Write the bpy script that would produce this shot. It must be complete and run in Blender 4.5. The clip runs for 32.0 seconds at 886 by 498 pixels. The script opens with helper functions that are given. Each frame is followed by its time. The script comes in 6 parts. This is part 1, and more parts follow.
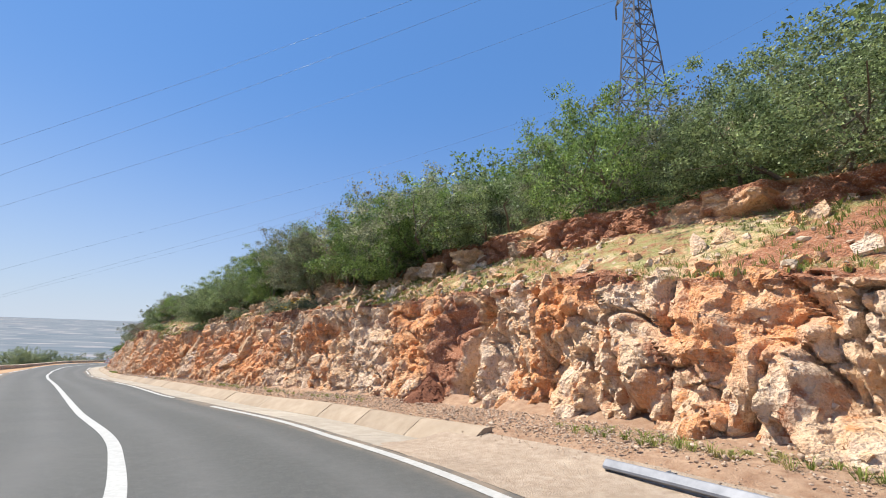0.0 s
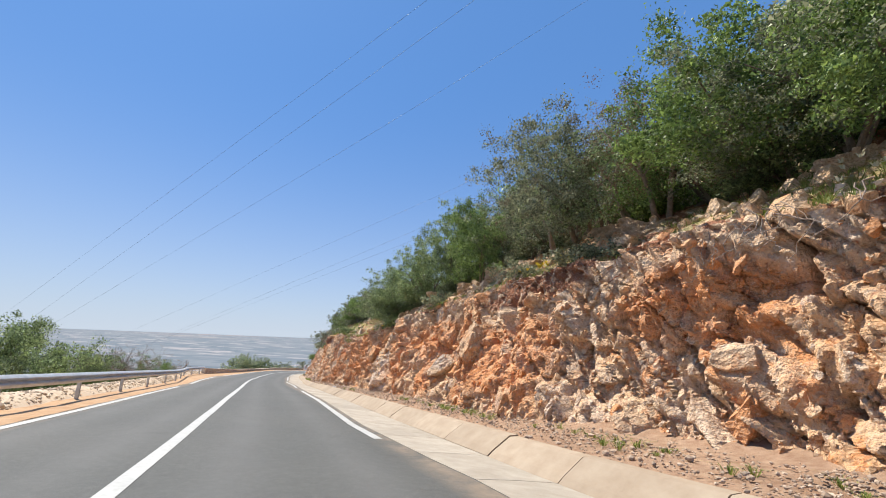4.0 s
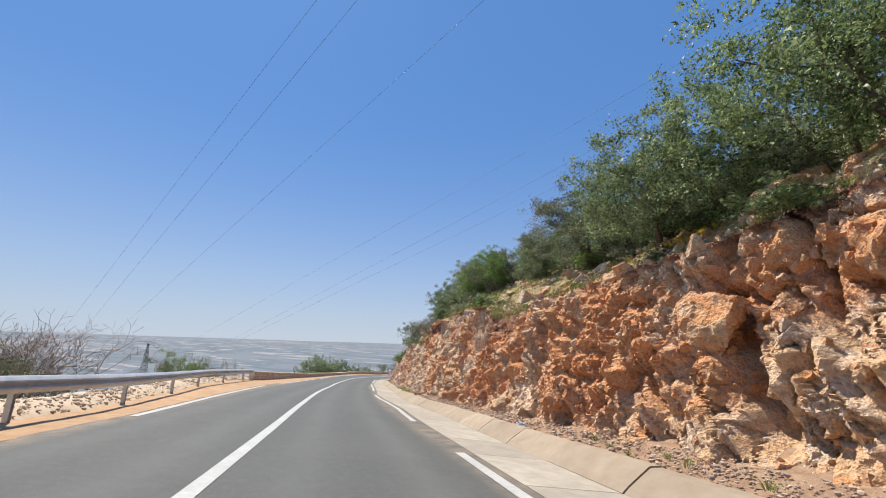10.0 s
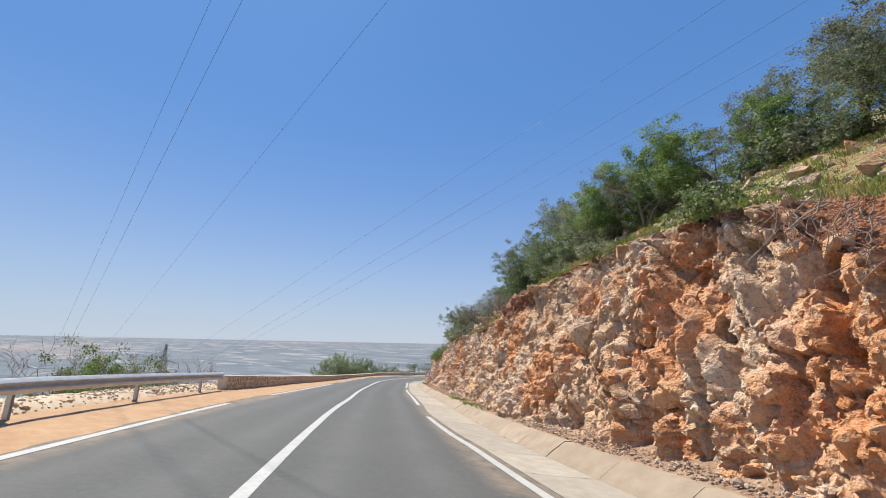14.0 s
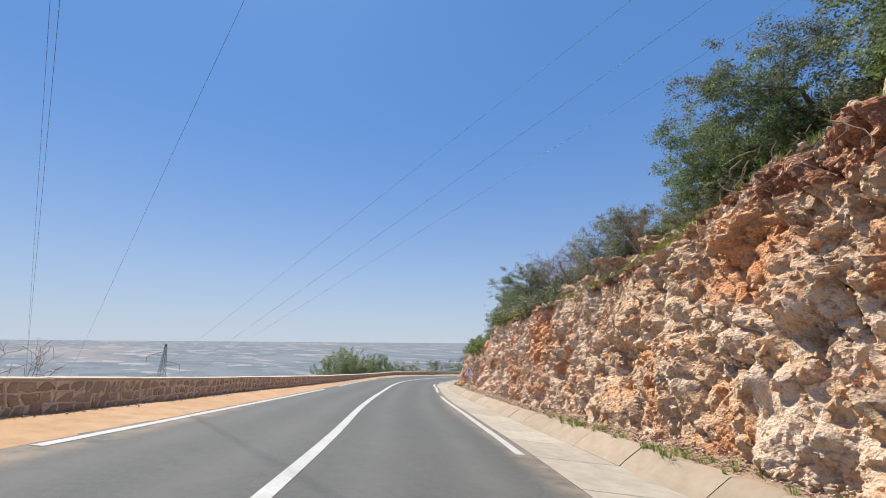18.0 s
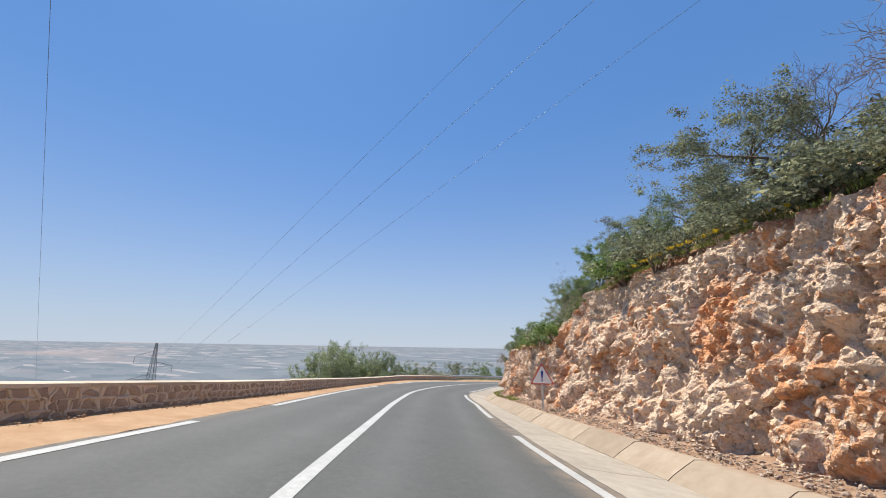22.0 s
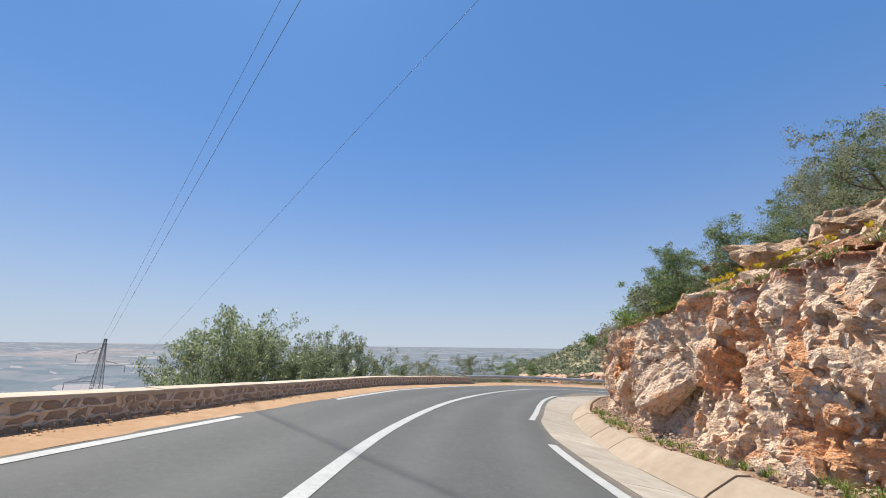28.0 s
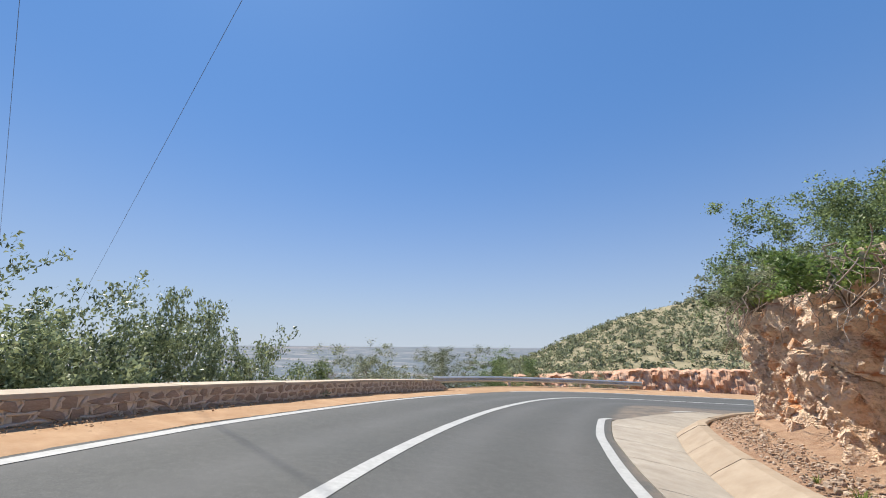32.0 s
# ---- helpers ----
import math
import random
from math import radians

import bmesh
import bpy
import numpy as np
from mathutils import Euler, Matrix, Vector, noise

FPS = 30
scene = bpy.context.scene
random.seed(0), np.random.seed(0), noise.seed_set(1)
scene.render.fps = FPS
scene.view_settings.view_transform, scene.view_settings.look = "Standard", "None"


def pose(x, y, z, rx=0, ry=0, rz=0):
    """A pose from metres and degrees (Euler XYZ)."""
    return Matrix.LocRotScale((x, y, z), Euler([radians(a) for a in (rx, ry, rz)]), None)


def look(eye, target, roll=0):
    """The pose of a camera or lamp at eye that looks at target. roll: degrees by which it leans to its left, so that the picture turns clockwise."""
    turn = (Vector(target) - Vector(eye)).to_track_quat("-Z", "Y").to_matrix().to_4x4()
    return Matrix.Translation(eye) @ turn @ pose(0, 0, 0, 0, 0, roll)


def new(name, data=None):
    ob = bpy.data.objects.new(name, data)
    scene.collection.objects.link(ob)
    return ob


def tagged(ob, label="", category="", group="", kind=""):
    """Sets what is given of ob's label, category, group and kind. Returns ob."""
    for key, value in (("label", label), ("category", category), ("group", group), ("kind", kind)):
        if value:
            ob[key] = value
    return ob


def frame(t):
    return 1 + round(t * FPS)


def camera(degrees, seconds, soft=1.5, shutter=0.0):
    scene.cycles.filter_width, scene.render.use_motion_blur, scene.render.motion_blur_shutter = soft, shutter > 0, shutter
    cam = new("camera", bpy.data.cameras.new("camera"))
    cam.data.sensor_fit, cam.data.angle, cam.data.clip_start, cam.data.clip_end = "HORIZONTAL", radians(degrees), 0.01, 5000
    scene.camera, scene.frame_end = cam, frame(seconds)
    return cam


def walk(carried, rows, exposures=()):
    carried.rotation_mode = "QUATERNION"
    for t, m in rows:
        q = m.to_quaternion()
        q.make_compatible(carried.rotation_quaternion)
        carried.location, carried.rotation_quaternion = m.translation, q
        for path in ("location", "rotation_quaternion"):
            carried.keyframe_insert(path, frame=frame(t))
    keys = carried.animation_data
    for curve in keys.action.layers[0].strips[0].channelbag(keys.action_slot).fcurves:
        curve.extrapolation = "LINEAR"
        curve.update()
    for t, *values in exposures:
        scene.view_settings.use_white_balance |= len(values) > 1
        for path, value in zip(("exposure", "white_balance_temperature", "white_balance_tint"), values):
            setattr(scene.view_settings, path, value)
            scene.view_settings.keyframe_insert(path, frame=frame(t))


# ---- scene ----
cam = camera(95.96, 32.0, soft=1.0)
# seconds, place in metres, pitch (90 is level), lean and turn in degrees
PATH = [
    (0.0, -3.927, 10.126, -0.512, 101.06, -1.97, 0.83),
    (0.5, -4.691, 11.614, -0.699, 101.18, -1.94, 4.36),
    (1.0, -5.449, 13.049, -0.883, 101.43, -2.03, 6.88),
    (1.5, -6.291, 14.489, -1.075, 101.60, -2.15, 10.25),
    (2.0, -7.137, 15.780, -1.258, 101.85, -2.34, 12.40),
    (2.5, -8.069, 17.037, -1.446, 102.05, -2.31, 15.54),
    (3.0, -9.026, 18.178, -1.620, 102.26, -2.32, 17.38),
    (3.5, -10.085, 19.311, -1.760, 102.46, -2.21, 20.03),
    (5.5, -14.360, 23.855, -2.411, 102.78, -2.11, 26.64),
    (6.0, -15.471, 24.979, -2.491, 102.85, -1.88, 27.65),
    (6.5, -16.607, 26.100, -2.571, 102.77, -1.81, 28.36),
    (7.0, -17.751, 27.207, -2.670, 102.75, -1.78, 28.70),
    (7.5, -18.918, 28.313, -2.788, 102.64, -1.79, 29.51),
    (8.0, -20.081, 29.430, -2.911, 102.80, -1.74, 29.86),
    (8.5, -21.253, 30.575, -3.048, 102.75, -1.88, 30.67),
    (9.0, -22.389, 31.704, -3.190, 102.84, -1.87, 31.00),
    (9.5, -23.507, 32.802, -3.322, 102.91, -1.72, 31.60),
    (10.0, -24.578, 33.845, -3.442, 102.88, -1.78, 32.08),
    (10.5, -25.688, 34.879, -3.558, 102.94, -1.85, 32.58),
    (11.0, -26.719, 35.841, -3.675, 102.91, -1.92, 32.81),
    (11.5, -27.786, 36.824, -3.780, 102.95, -1.84, 33.11),
    (12.0, -28.802, 37.798, -3.885, 102.91, -1.87, 33.42),
    (12.5, -29.845, 38.850, -3.971, 102.76, -1.85, 33.91),
    (13.0, -30.867, 39.898, -4.038, 102.96, -1.60, 33.90),
    (13.5, -31.942, 40.974, -4.109, 102.84, -1.41, 34.64),
    (15.5, -36.465, 45.261, -4.757, 102.62, -0.79, 35.91),
    (16.0, -37.542, 46.383, -4.897, 102.70, -0.78, 36.04),
    (16.5, -38.722, 47.525, -5.023, 102.69, -0.66, 36.43),
    (17.0, -39.829, 48.634, -5.142, 102.69, -0.67, 36.55),
    (17.5, -41.028, 49.865, -5.257, 102.58, -0.67, 36.94),
    (18.0, -42.189, 51.129, -5.388, 102.61, -0.44, 37.11),
    (18.5, -43.346, 52.402, -5.526, 102.63, -0.41, 37.48),
    (19.0, -44.487, 53.676, -5.661, 102.78, -0.57, 37.68),
    (19.5, -45.649, 54.928, -5.791, 102.84, -0.64, 38.06),
    (20.0, -46.800, 56.158, -5.932, 102.98, -0.79, 38.14),
    (20.5, -47.986, 57.361, -6.087, 103.05, -0.78, 38.46),
    (21.0, -49.137, 58.566, -6.241, 103.19, -0.85, 38.48),
    (21.5, -50.340, 59.804, -6.389, 103.21, -0.88, 38.71),
    (22.0, -51.456, 60.973, -6.513, 103.24, -0.93, 38.68),
    (22.5, -52.591, 62.193, -6.623, 103.16, -0.89, 38.84),
    (23.0, -53.637, 63.396, -6.723, 103.10, -0.88, 38.81),
    (23.5, -54.712, 64.618, -6.842, 103.07, -0.74, 39.02),
    (24.0, -55.690, 65.802, -6.970, 103.15, -0.71, 38.92),
    (24.5, -56.715, 66.971, -7.095, 103.23, -0.60, 39.11),
    (25.0, -57.638, 68.111, -7.222, 103.35, -0.67, 38.91),
    (25.5, -58.672, 69.294, -7.331, 103.37, -0.63, 39.00),
    (26.0, -59.611, 70.473, -7.451, 103.34, -0.73, 38.88),
    (26.5, -60.566, 71.635, -7.578, 103.36, -0.70, 38.87),
    (28.5, -64.073, 75.937, -7.973, 103.22, -0.62, 38.23),
    (29.0, -64.830, 77.030, -8.087, 103.30, -0.52, 38.05),
    (29.5, -65.682, 78.168, -8.195, 103.26, -0.59, 37.86),
    (30.0, -66.416, 79.228, -8.286, 103.24, -0.74, 37.41),
    (30.5, -67.190, 80.376, -8.388, 103.26, -0.68, 37.08),
    (31.0, -67.840, 81.547, -8.479, 103.28, -0.64, 36.72),
    (31.5, -68.438, 82.739, -8.557, 103.29, -0.62, 36.29),
    (32.0, -69.070, 83.959, -8.611, 103.23, -0.53, 35.69),
]
walk(cam, [(t, pose(*row)) for t, *row in PATH], [(0.0, 0.66), (3.0, 0.65), (5.5, 0.54), (8.0, 0.48), (32.0, 0.48)])

# ---- light ----
SUN_FROM = Vector((-0.88, 0.33, 1.46)).normalized()
world = bpy.data.worlds.new("sky")
scene.world = world
world.use_nodes = True
wn = world.node_tree
sky = wn.nodes.new("ShaderNodeTexSky")
sky.sky_type, sky.sun_disc = "NISHITA", False
sky.sun_elevation = math.asin(SUN_FROM.z)
sky.sun_rotation = math.atan2(SUN_FROM.x, SUN_FROM.y)
sky.air_density, sky.dust_density, sky.ozone_density, sky.altitude = 1.0, 0.3, 3.5, 0
# pale haze that thins out upwards from the horizon all round
coord = wn.nodes.new("ShaderNodeTexCoord")
split = wn.nodes.new("ShaderNodeSeparateXYZ")
wn.links.new(coord.outputs["Generated"], split.inputs[0])
height = wn.nodes.new("ShaderNodeMapRange")
for key, value in (("From Min", -0.03), ("From Max", 0.66), ("To Min", 1.0), ("To Max", 0.0)):
    height.inputs[key].default_value = value
wn.links.new(split.outputs["Z"], height.inputs["Value"])
haze = wn.nodes.new("ShaderNodeMath")
haze.operation = "POWER"
haze.inputs[1].default_value = 2.7
wn.links.new(height.outputs[0], haze.inputs[0])
veil = wn.nodes.new("ShaderNodeMix")
veil.data_type = "RGBA"
wn.links.new(haze.outputs[0], veil.inputs["Factor"])
clear = wn.nodes.new("ShaderNodeMix")
clear.data_type, clear.blend_type = "RGBA", "MULTIPLY"
clear.inputs["Factor"].default_value = 1.0
clear.inputs["B"].default_value = (0.745, 1.06, 1.37, 1.0)
wn.links.new(sky.outputs[0], clear.inputs["A"])
even = wn.nodes.new("ShaderNodeMix")
even.data_type = "RGBA"
even.inputs["Factor"].default_value = 0.65
wn.links.new(clear.outputs["Result"], even.inputs["A"])
even.inputs["B"].default_value = (1.20, 2.95, 6.7, 1.0)
wn.links.new(even.outputs["Result"], veil.inputs["A"])
veil.inputs["B"].default_value = (5.9, 6.6, 7.5, 1.0)
wn.links.new(veil.outputs["Result"], wn.nodes["Background"].inputs[0])
wn.nodes["Background"].inputs[1].default_value = 0.0705
sun_data = bpy.data.lights.new("sun", "SUN")
sun_data.energy, sun_data.angle, sun_data.color = 5.0, radians(0.53), (1.0, 0.93, 0.81)
sun = new("sun", sun_data)
sun.matrix_world = look(SUN_FROM * 100, (0, 0, 0))


# ---- materials ----
class Mat:
    """A small builder for procedural node materials in world-size coordinates."""

    def __init__(self, name, rough=0.8, metal=0.0):
        self.m = bpy.data.materials.new(name)
        self.m.use_nodes = True
        self.t = self.m.node_tree
        self.b = self.t.nodes["Principled BSDF"]
        self.b.inputs["Roughness"].default_value = rough
        self.b.inputs["Metallic"].default_value = metal
        self.b.inputs["Specular IOR Level"].default_value = 0.3
        self.co = self.t.nodes.new("ShaderNodeTexCoord").outputs["Object"]
        self.geo = self.t.nodes.new("ShaderNodeNewGeometry")

    def link(self, a, b):
        self.t.links.new(a, b)

    def put(self, value, socket):
        if isinstance(value, (int, float)):
            socket.default_value = value
        elif isinstance(value, tuple):
            socket.default_value = (*value, 1.0)[: len(socket.default_value)]
        else:
            self.link(value, socket)

    def stretch(self, sx, sy, sz, co=None):
        n = self.t.nodes.new("ShaderNodeMapping")
        n.inputs["Scale"].default_value = (sx, sy, sz)
        self.link(co or self.co, n.inputs["Vector"])
        return n.outputs[0]

    def noise(self, scale, detail=5.0, rough=0.6, co=None, distort=0.0):
        n = self.t.nodes.new("ShaderNodeTexNoise")
        n.inputs["Scale"].default_value, n.inputs["Detail"].default_value = scale, detail
        n.inputs["Roughness"].default_value, n.inputs["Distortion"].default_value = rough, distort
        self.link(co or self.co, n.inputs["Vector"])
        return n.outputs["Fac"]

    def voronoi(self, scale, feature="F1", out="Distance", co=None):
        n = self.t.nodes.new("ShaderNodeTexVoronoi")
        n.feature = feature
        n.inputs["Scale"].default_value = scale
        self.link(co or self.co, n.inputs["Vector"])
        return n.outputs[out]

    def span(self, value, a, b, lo=0.0, hi=1.0):
        n = self.t.nodes.new("ShaderNodeMapRange")
        n.inputs["From Min"].default_value, n.inputs["From Max"].default_value = a, b
        n.inputs["To Min"].default_value, n.inputs["To Max"].default_value = lo, hi
        self.link(value, n.inputs["Value"])
        return n.outputs[0]

    def mix(self, fac, a, b, kind="MIX"):
        n = self.t.nodes.new("ShaderNodeMix")
        n.data_type, n.blend_type = "RGBA", kind
        self.put(fac, n.inputs["Factor"])
        self.put(a, n.inputs["A"])
        self.put(b, n.inputs["B"])
        return n.outputs["Result"]

    def math(self, op, a, b=0.0):
        n = self.t.nodes.new("ShaderNodeMath")
        n.operation = op
        self.put(a, n.inputs[0])
        self.put(b, n.inputs[1])
        return n.outputs[0]

    def attr(self, name):
        n = self.t.nodes.new("ShaderNodeAttribute")
        n.attribute_name = name
        return n.outputs["Fac"]

    def rnd(self):
        return self.t.nodes.new("ShaderNodeObjectInfo").outputs["Random"]

    def island(self):
        return self.geo.outputs["Random Per Island"]

    def bump(self, height, strength, distance=0.02):
        n = self.t.nodes.new("ShaderNodeBump")
        n.inputs["Strength"].default_value, n.inputs["Distance"].default_value = strength, distance
        self.link(height, n.inputs["Height"])
        self.link(n.outputs[0], self.b.inputs["Normal"])
        return self

    def done(self, colour):
        self.put(colour, self.b.inputs["Base Color"])
        return self.m


def rock_material(name, stained=True, loose=False, relief=0.055):
    """Limestone: weathered grey-beige blocks, tan and fresh orange ones, red earth lodged between them, dark flecks
    painted for shaded pits.
    """
    k = Mat(name, 0.92)
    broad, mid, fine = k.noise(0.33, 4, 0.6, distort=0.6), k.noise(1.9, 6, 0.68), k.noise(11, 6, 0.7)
    if loose:
        one = k.math("FRACT", k.math("ADD", k.rnd(), k.island()))
        tone = k.math("ADD", k.math("ADD", k.math("MULTIPLY", one, 0.26), 0.385), k.math("MULTIPLY", k.math("SUBTRACT", k.noise(0.9, 5, 0.68, distort=0.5), 0.5), 1.7))
    elif stained:
        tone = k.math("ADD", k.attr("tone"), k.math("MULTIPLY", k.math("SUBTRACT", mid, 0.5), 0.9))
    else:
        tone = k.math("ADD", k.math("MULTIPLY", k.rnd(), 0.25), k.math("ADD", k.math("MULTIPLY", mid, 0.45), 0.22))
    c = k.mix(k.span(broad, 0.36, 0.62), (0.71, 0.505, 0.335), (0.70, 0.435, 0.240))
    if stained:
        # the stone turns paler beyond the first half of the cut
        place = k.t.nodes.new("ShaderNodeSeparateXYZ")
        k.link(k.co, place.inputs[0])
        c = k.mix(k.span(place.outputs["X"], -44, -52), c, (0.819, 0.598, 0.423))
    c = k.mix(k.span(tone, 0.54, 0.78), c, (0.754, 0.585, 0.442) if loose else (0.741, 0.559, 0.403))
    c = k.mix(k.span(tone, 0.45 if loose else 0.40, 0.27 if loose else 0.22, 0, 0.85), c, (0.689, 0.293, 0.111))
    c = k.mix(k.span(k.noise(2.9, 5, 0.65, distort=0.8), 0.58, 0.70, 0, 0.45), c, (0.585, 0.501, 0.416))
    if stained:
        c = k.mix(k.math("MULTIPLY", k.span(k.attr("stain"), 0.15, 0.8, 0, 0.80), k.span(mid, 0.34, 0.52)), c, (0.715, 0.286, 0.098))
    if stained and not loose:
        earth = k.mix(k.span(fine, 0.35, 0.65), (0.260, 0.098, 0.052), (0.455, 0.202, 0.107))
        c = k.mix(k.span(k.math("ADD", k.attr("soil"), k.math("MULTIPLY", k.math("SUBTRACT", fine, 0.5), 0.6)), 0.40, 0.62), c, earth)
        c = k.mix(k.math("MULTIPLY", k.span(k.attr("grass"), 0.3, 0.7), k.span(k.noise(3.5, 5, 0.7), 0.38, 0.58, 0, 0.9)), c, (0.305, 0.319, 0.117))
    # dark red-brown flecks in the colour, in place of shade in small cavities
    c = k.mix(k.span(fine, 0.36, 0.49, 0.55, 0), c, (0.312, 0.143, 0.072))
    c = k.mix(k.span(k.noise(34, 3, 0.7), 0.54, 0.68, 0, 0.5), c, (0.780, 0.637, 0.494))
    h = k.math("ADD", k.math("ADD", k.noise(6, 9, 0.80), k.noise(21, 5, 0.7)), k.math("MULTIPLY", k.voronoi(7), 1.2))
    h = k.math("ADD", h, k.math("ADD", k.math("MULTIPLY", k.voronoi(17), 0.9), k.math("MULTIPLY", k.voronoi(38), 0.45)))
    return k.bump(h, 0.85, relief).done(c)


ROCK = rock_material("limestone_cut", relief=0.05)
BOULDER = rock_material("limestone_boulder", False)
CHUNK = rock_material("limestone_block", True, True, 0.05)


def simple(name, lo, hi, scale, rough=0.8, metal=0.0, bump=0.3, bscale=None, per=None, spread=0.0, dist=0.01):
    k = Mat(name, rough, metal)
    c = k.mix(k.span(k.noise(scale, 6, 0.65), 0.32, 0.68), lo, hi)
    c = k.mix(k.span(k.noise(scale * 0.13, 3, 0.6), 0.3, 0.7, 0, 0.35), c, tuple(0.72 * v for v in lo))
    if per:
        r = k.rnd() if per == "object" else k.island()
        c = k.mix(k.span(r, 0, 1, 0, spread), c, tuple(0.45 * v for v in lo))
    return k.bump(k.noise(bscale or scale * 3, 6, 0.7), bump, dist).done(c)


def asphalt_material():
    k = Mat("worn_asphalt", 0.78)
    c = k.mix(k.span(k.noise(90, 3, 0.7), 0.3, 0.7), (0.051, 0.053, 0.052), (0.091, 0.094, 0.089))
    c = k.mix(k.span(k.noise(0.35, 4, 0.6), 0.35, 0.65, 0, 0.5), c, (0.093, 0.092, 0.086))
    c = k.mix(k.span(k.noise(11, 4, 0.75), 0.46, 0.66, 0, 0.45), c, (0.116, 0.116, 0.110))
    c = k.mix(k.span(k.noise(70, 2, 0.6), 0.62, 0.70, 0, 0.5), c, (0.189, 0.185, 0.172))
    c = k.mix(k.span(k.noise(1.4, 5, 0.7), 0.55, 0.72, 0, 0.4), c, (0.048, 0.049, 0.048))
    c = k.mix(k.math("MULTIPLY", k.attr("track"), k.span(k.noise(0.9, 4, 0.7), 0.25, 0.7, 0.3, 1.0)), c, (0.129, 0.129, 0.126))
    c = k.mix(k.math("MULTIPLY", k.attr("dust"), k.span(k.noise(2.2, 5, 0.7), 0.3, 0.6)), c, (0.310, 0.232, 0.163))
    return k.bump(k.noise(160, 2, 0.6), 0.35, 0.004).done(c)


ASPHALT = asphalt_material()
PAINT = simple("road_paint", (0.377, 0.377, 0.359), (0.515, 0.515, 0.497), 14, 0.6, bump=0.15)
CONCRETE = simple("channel_concrete", (0.344, 0.299, 0.242), (0.476, 0.426, 0.357), 3.2, 0.9, bump=0.5, bscale=22, per="object", spread=0.3)
CONCRETE_TAN = simple("channel_bank_concrete", (0.344, 0.264, 0.188), (0.448, 0.364, 0.272), 3.0, 0.9, bump=0.55, bscale=18, per="object", spread=0.3)
DIRT = simple("orange_dirt", (0.382, 0.227, 0.122), (0.504, 0.336, 0.202), 2.4, 0.95, bump=0.6, bscale=14, dist=0.03)
VERGE = simple("stony_verge", (0.29, 0.170, 0.105), (0.47, 0.325, 0.220), 6, 0.95, bump=0.9, bscale=26, dist=0.04)
RED_SOIL = simple("red_soil", (0.115, 0.042, 0.024), (0.25, 0.105, 0.058), 5, 0.95, bump=1.0, bscale=24, dist=0.03)
APRON = simple("gravel_dust", (0.320, 0.240, 0.176), (0.480, 0.388, 0.300), 7, 0.95, bump=0.9, bscale=30, dist=0.03)
GRAVEL = simple("pink_gravel", (0.46, 0.33, 0.235), (0.66, 0.53, 0.41), 9, 0.92, bump=0.4, per="island", spread=0.7)
RUBBLE = simple("pale_rubble", (0.56, 0.42, 0.29), (0.74, 0.62, 0.48), 6, 0.92, bump=0.5, per="island", spread=0.45)
WALL_STONE = simple("wall_stone", (0.40, 0.29, 0.21), (0.62, 0.48, 0.36), 7, 0.9, bump=0.8, bscale=18, per="object", spread=0.35, dist=0.02)
MORTAR = simple("wall_mortar", (0.66, 0.54, 0.42), (0.80, 0.69, 0.56), 8, 0.95, bump=0.9, bscale=24, dist=0.03)
COPING = simple("wall_coping", (0.52, 0.42, 0.31), (0.68, 0.58, 0.46), 4, 0.88, bump=0.5, bscale=20, per="object", spread=0.3)
STEEL = simple("galvanised_steel", (0.44, 0.45, 0.46), (0.62, 0.63, 0.64), 5, 0.42, 0.25, bump=0.08)
OLD_STEEL = simple("dulled_rail_steel", (0.17, 0.18, 0.205), (0.28, 0.29, 0.315), 4, 0.6, 0.25, bump=0.1)
DARK_STEEL = simple("weathered_steel", (0.10, 0.105, 0.12), (0.17, 0.175, 0.19), 3, 0.6, 0.5, bump=0.1)
BARK = simple("grey_bark", (0.12, 0.085, 0.06), (0.24, 0.19, 0.145), 14, 0.95, bump=0.9, bscale=30, dist=0.02)
DEAD_WOOD = simple("dead_wood", (0.23, 0.17, 0.13), (0.40, 0.33, 0.27), 12, 0.95, bump=0.7, bscale=30, dist=0.015)
SIGN_WHITE = simple("sign_white", (0.72, 0.74, 0.77), (0.80, 0.82, 0.84), 5, 0.35, bump=0.02)
SIGN_RED = simple("sign_red", (0.50, 0.06, 0.05), (0.62, 0.10, 0.08), 5, 0.4, bump=0.02)
SIGN_BLUE = simple("sign_blue", (0.01, 0.06, 0.42), (0.02, 0.09, 0.52), 5, 0.4, bump=0.02)
WIRE = simple("wire_metal", (0.10, 0.12, 0.16), (0.14, 0.16, 0.20), 2, 0.6, 0.3, bump=0.0)


def leaf_material(name, lo, hi, warm=None, gloss=0.5):
    k = Mat(name, gloss)
    c = k.mix(k.island(), lo, hi)
    c = k.mix(k.span(k.rnd(), 0, 1, 0, 0.35), c, tuple(0.7 * v + 0.02 for v in lo))
    c = k.mix(k.span(k.noise(1.1, 3, 0.6), 0.46, 0.66, 0, 0.5), c, tuple(0.6 * v for v in lo))
    if warm:
        c = k.mix(k.span(k.noise(0.9, 3, 0.6), 0.56, 0.68, 0, 0.9), c, warm)
    k.put(c, k.b.inputs["Base Color"])
    tr = k.t.nodes.new("ShaderNodeBsdfTranslucent")
    k.link(c, tr.inputs["Color"])
    ms = k.t.nodes.new("ShaderNodeMixShader")
    ms.inputs[0].default_value = 0.34
    k.link(k.b.outputs[0], ms.inputs[1])
    k.link(tr.outputs[0], ms.inputs[2])
    k.link(ms.outputs[0], k.t.nodes["Material Output"].inputs["Surface"])
    return k.m


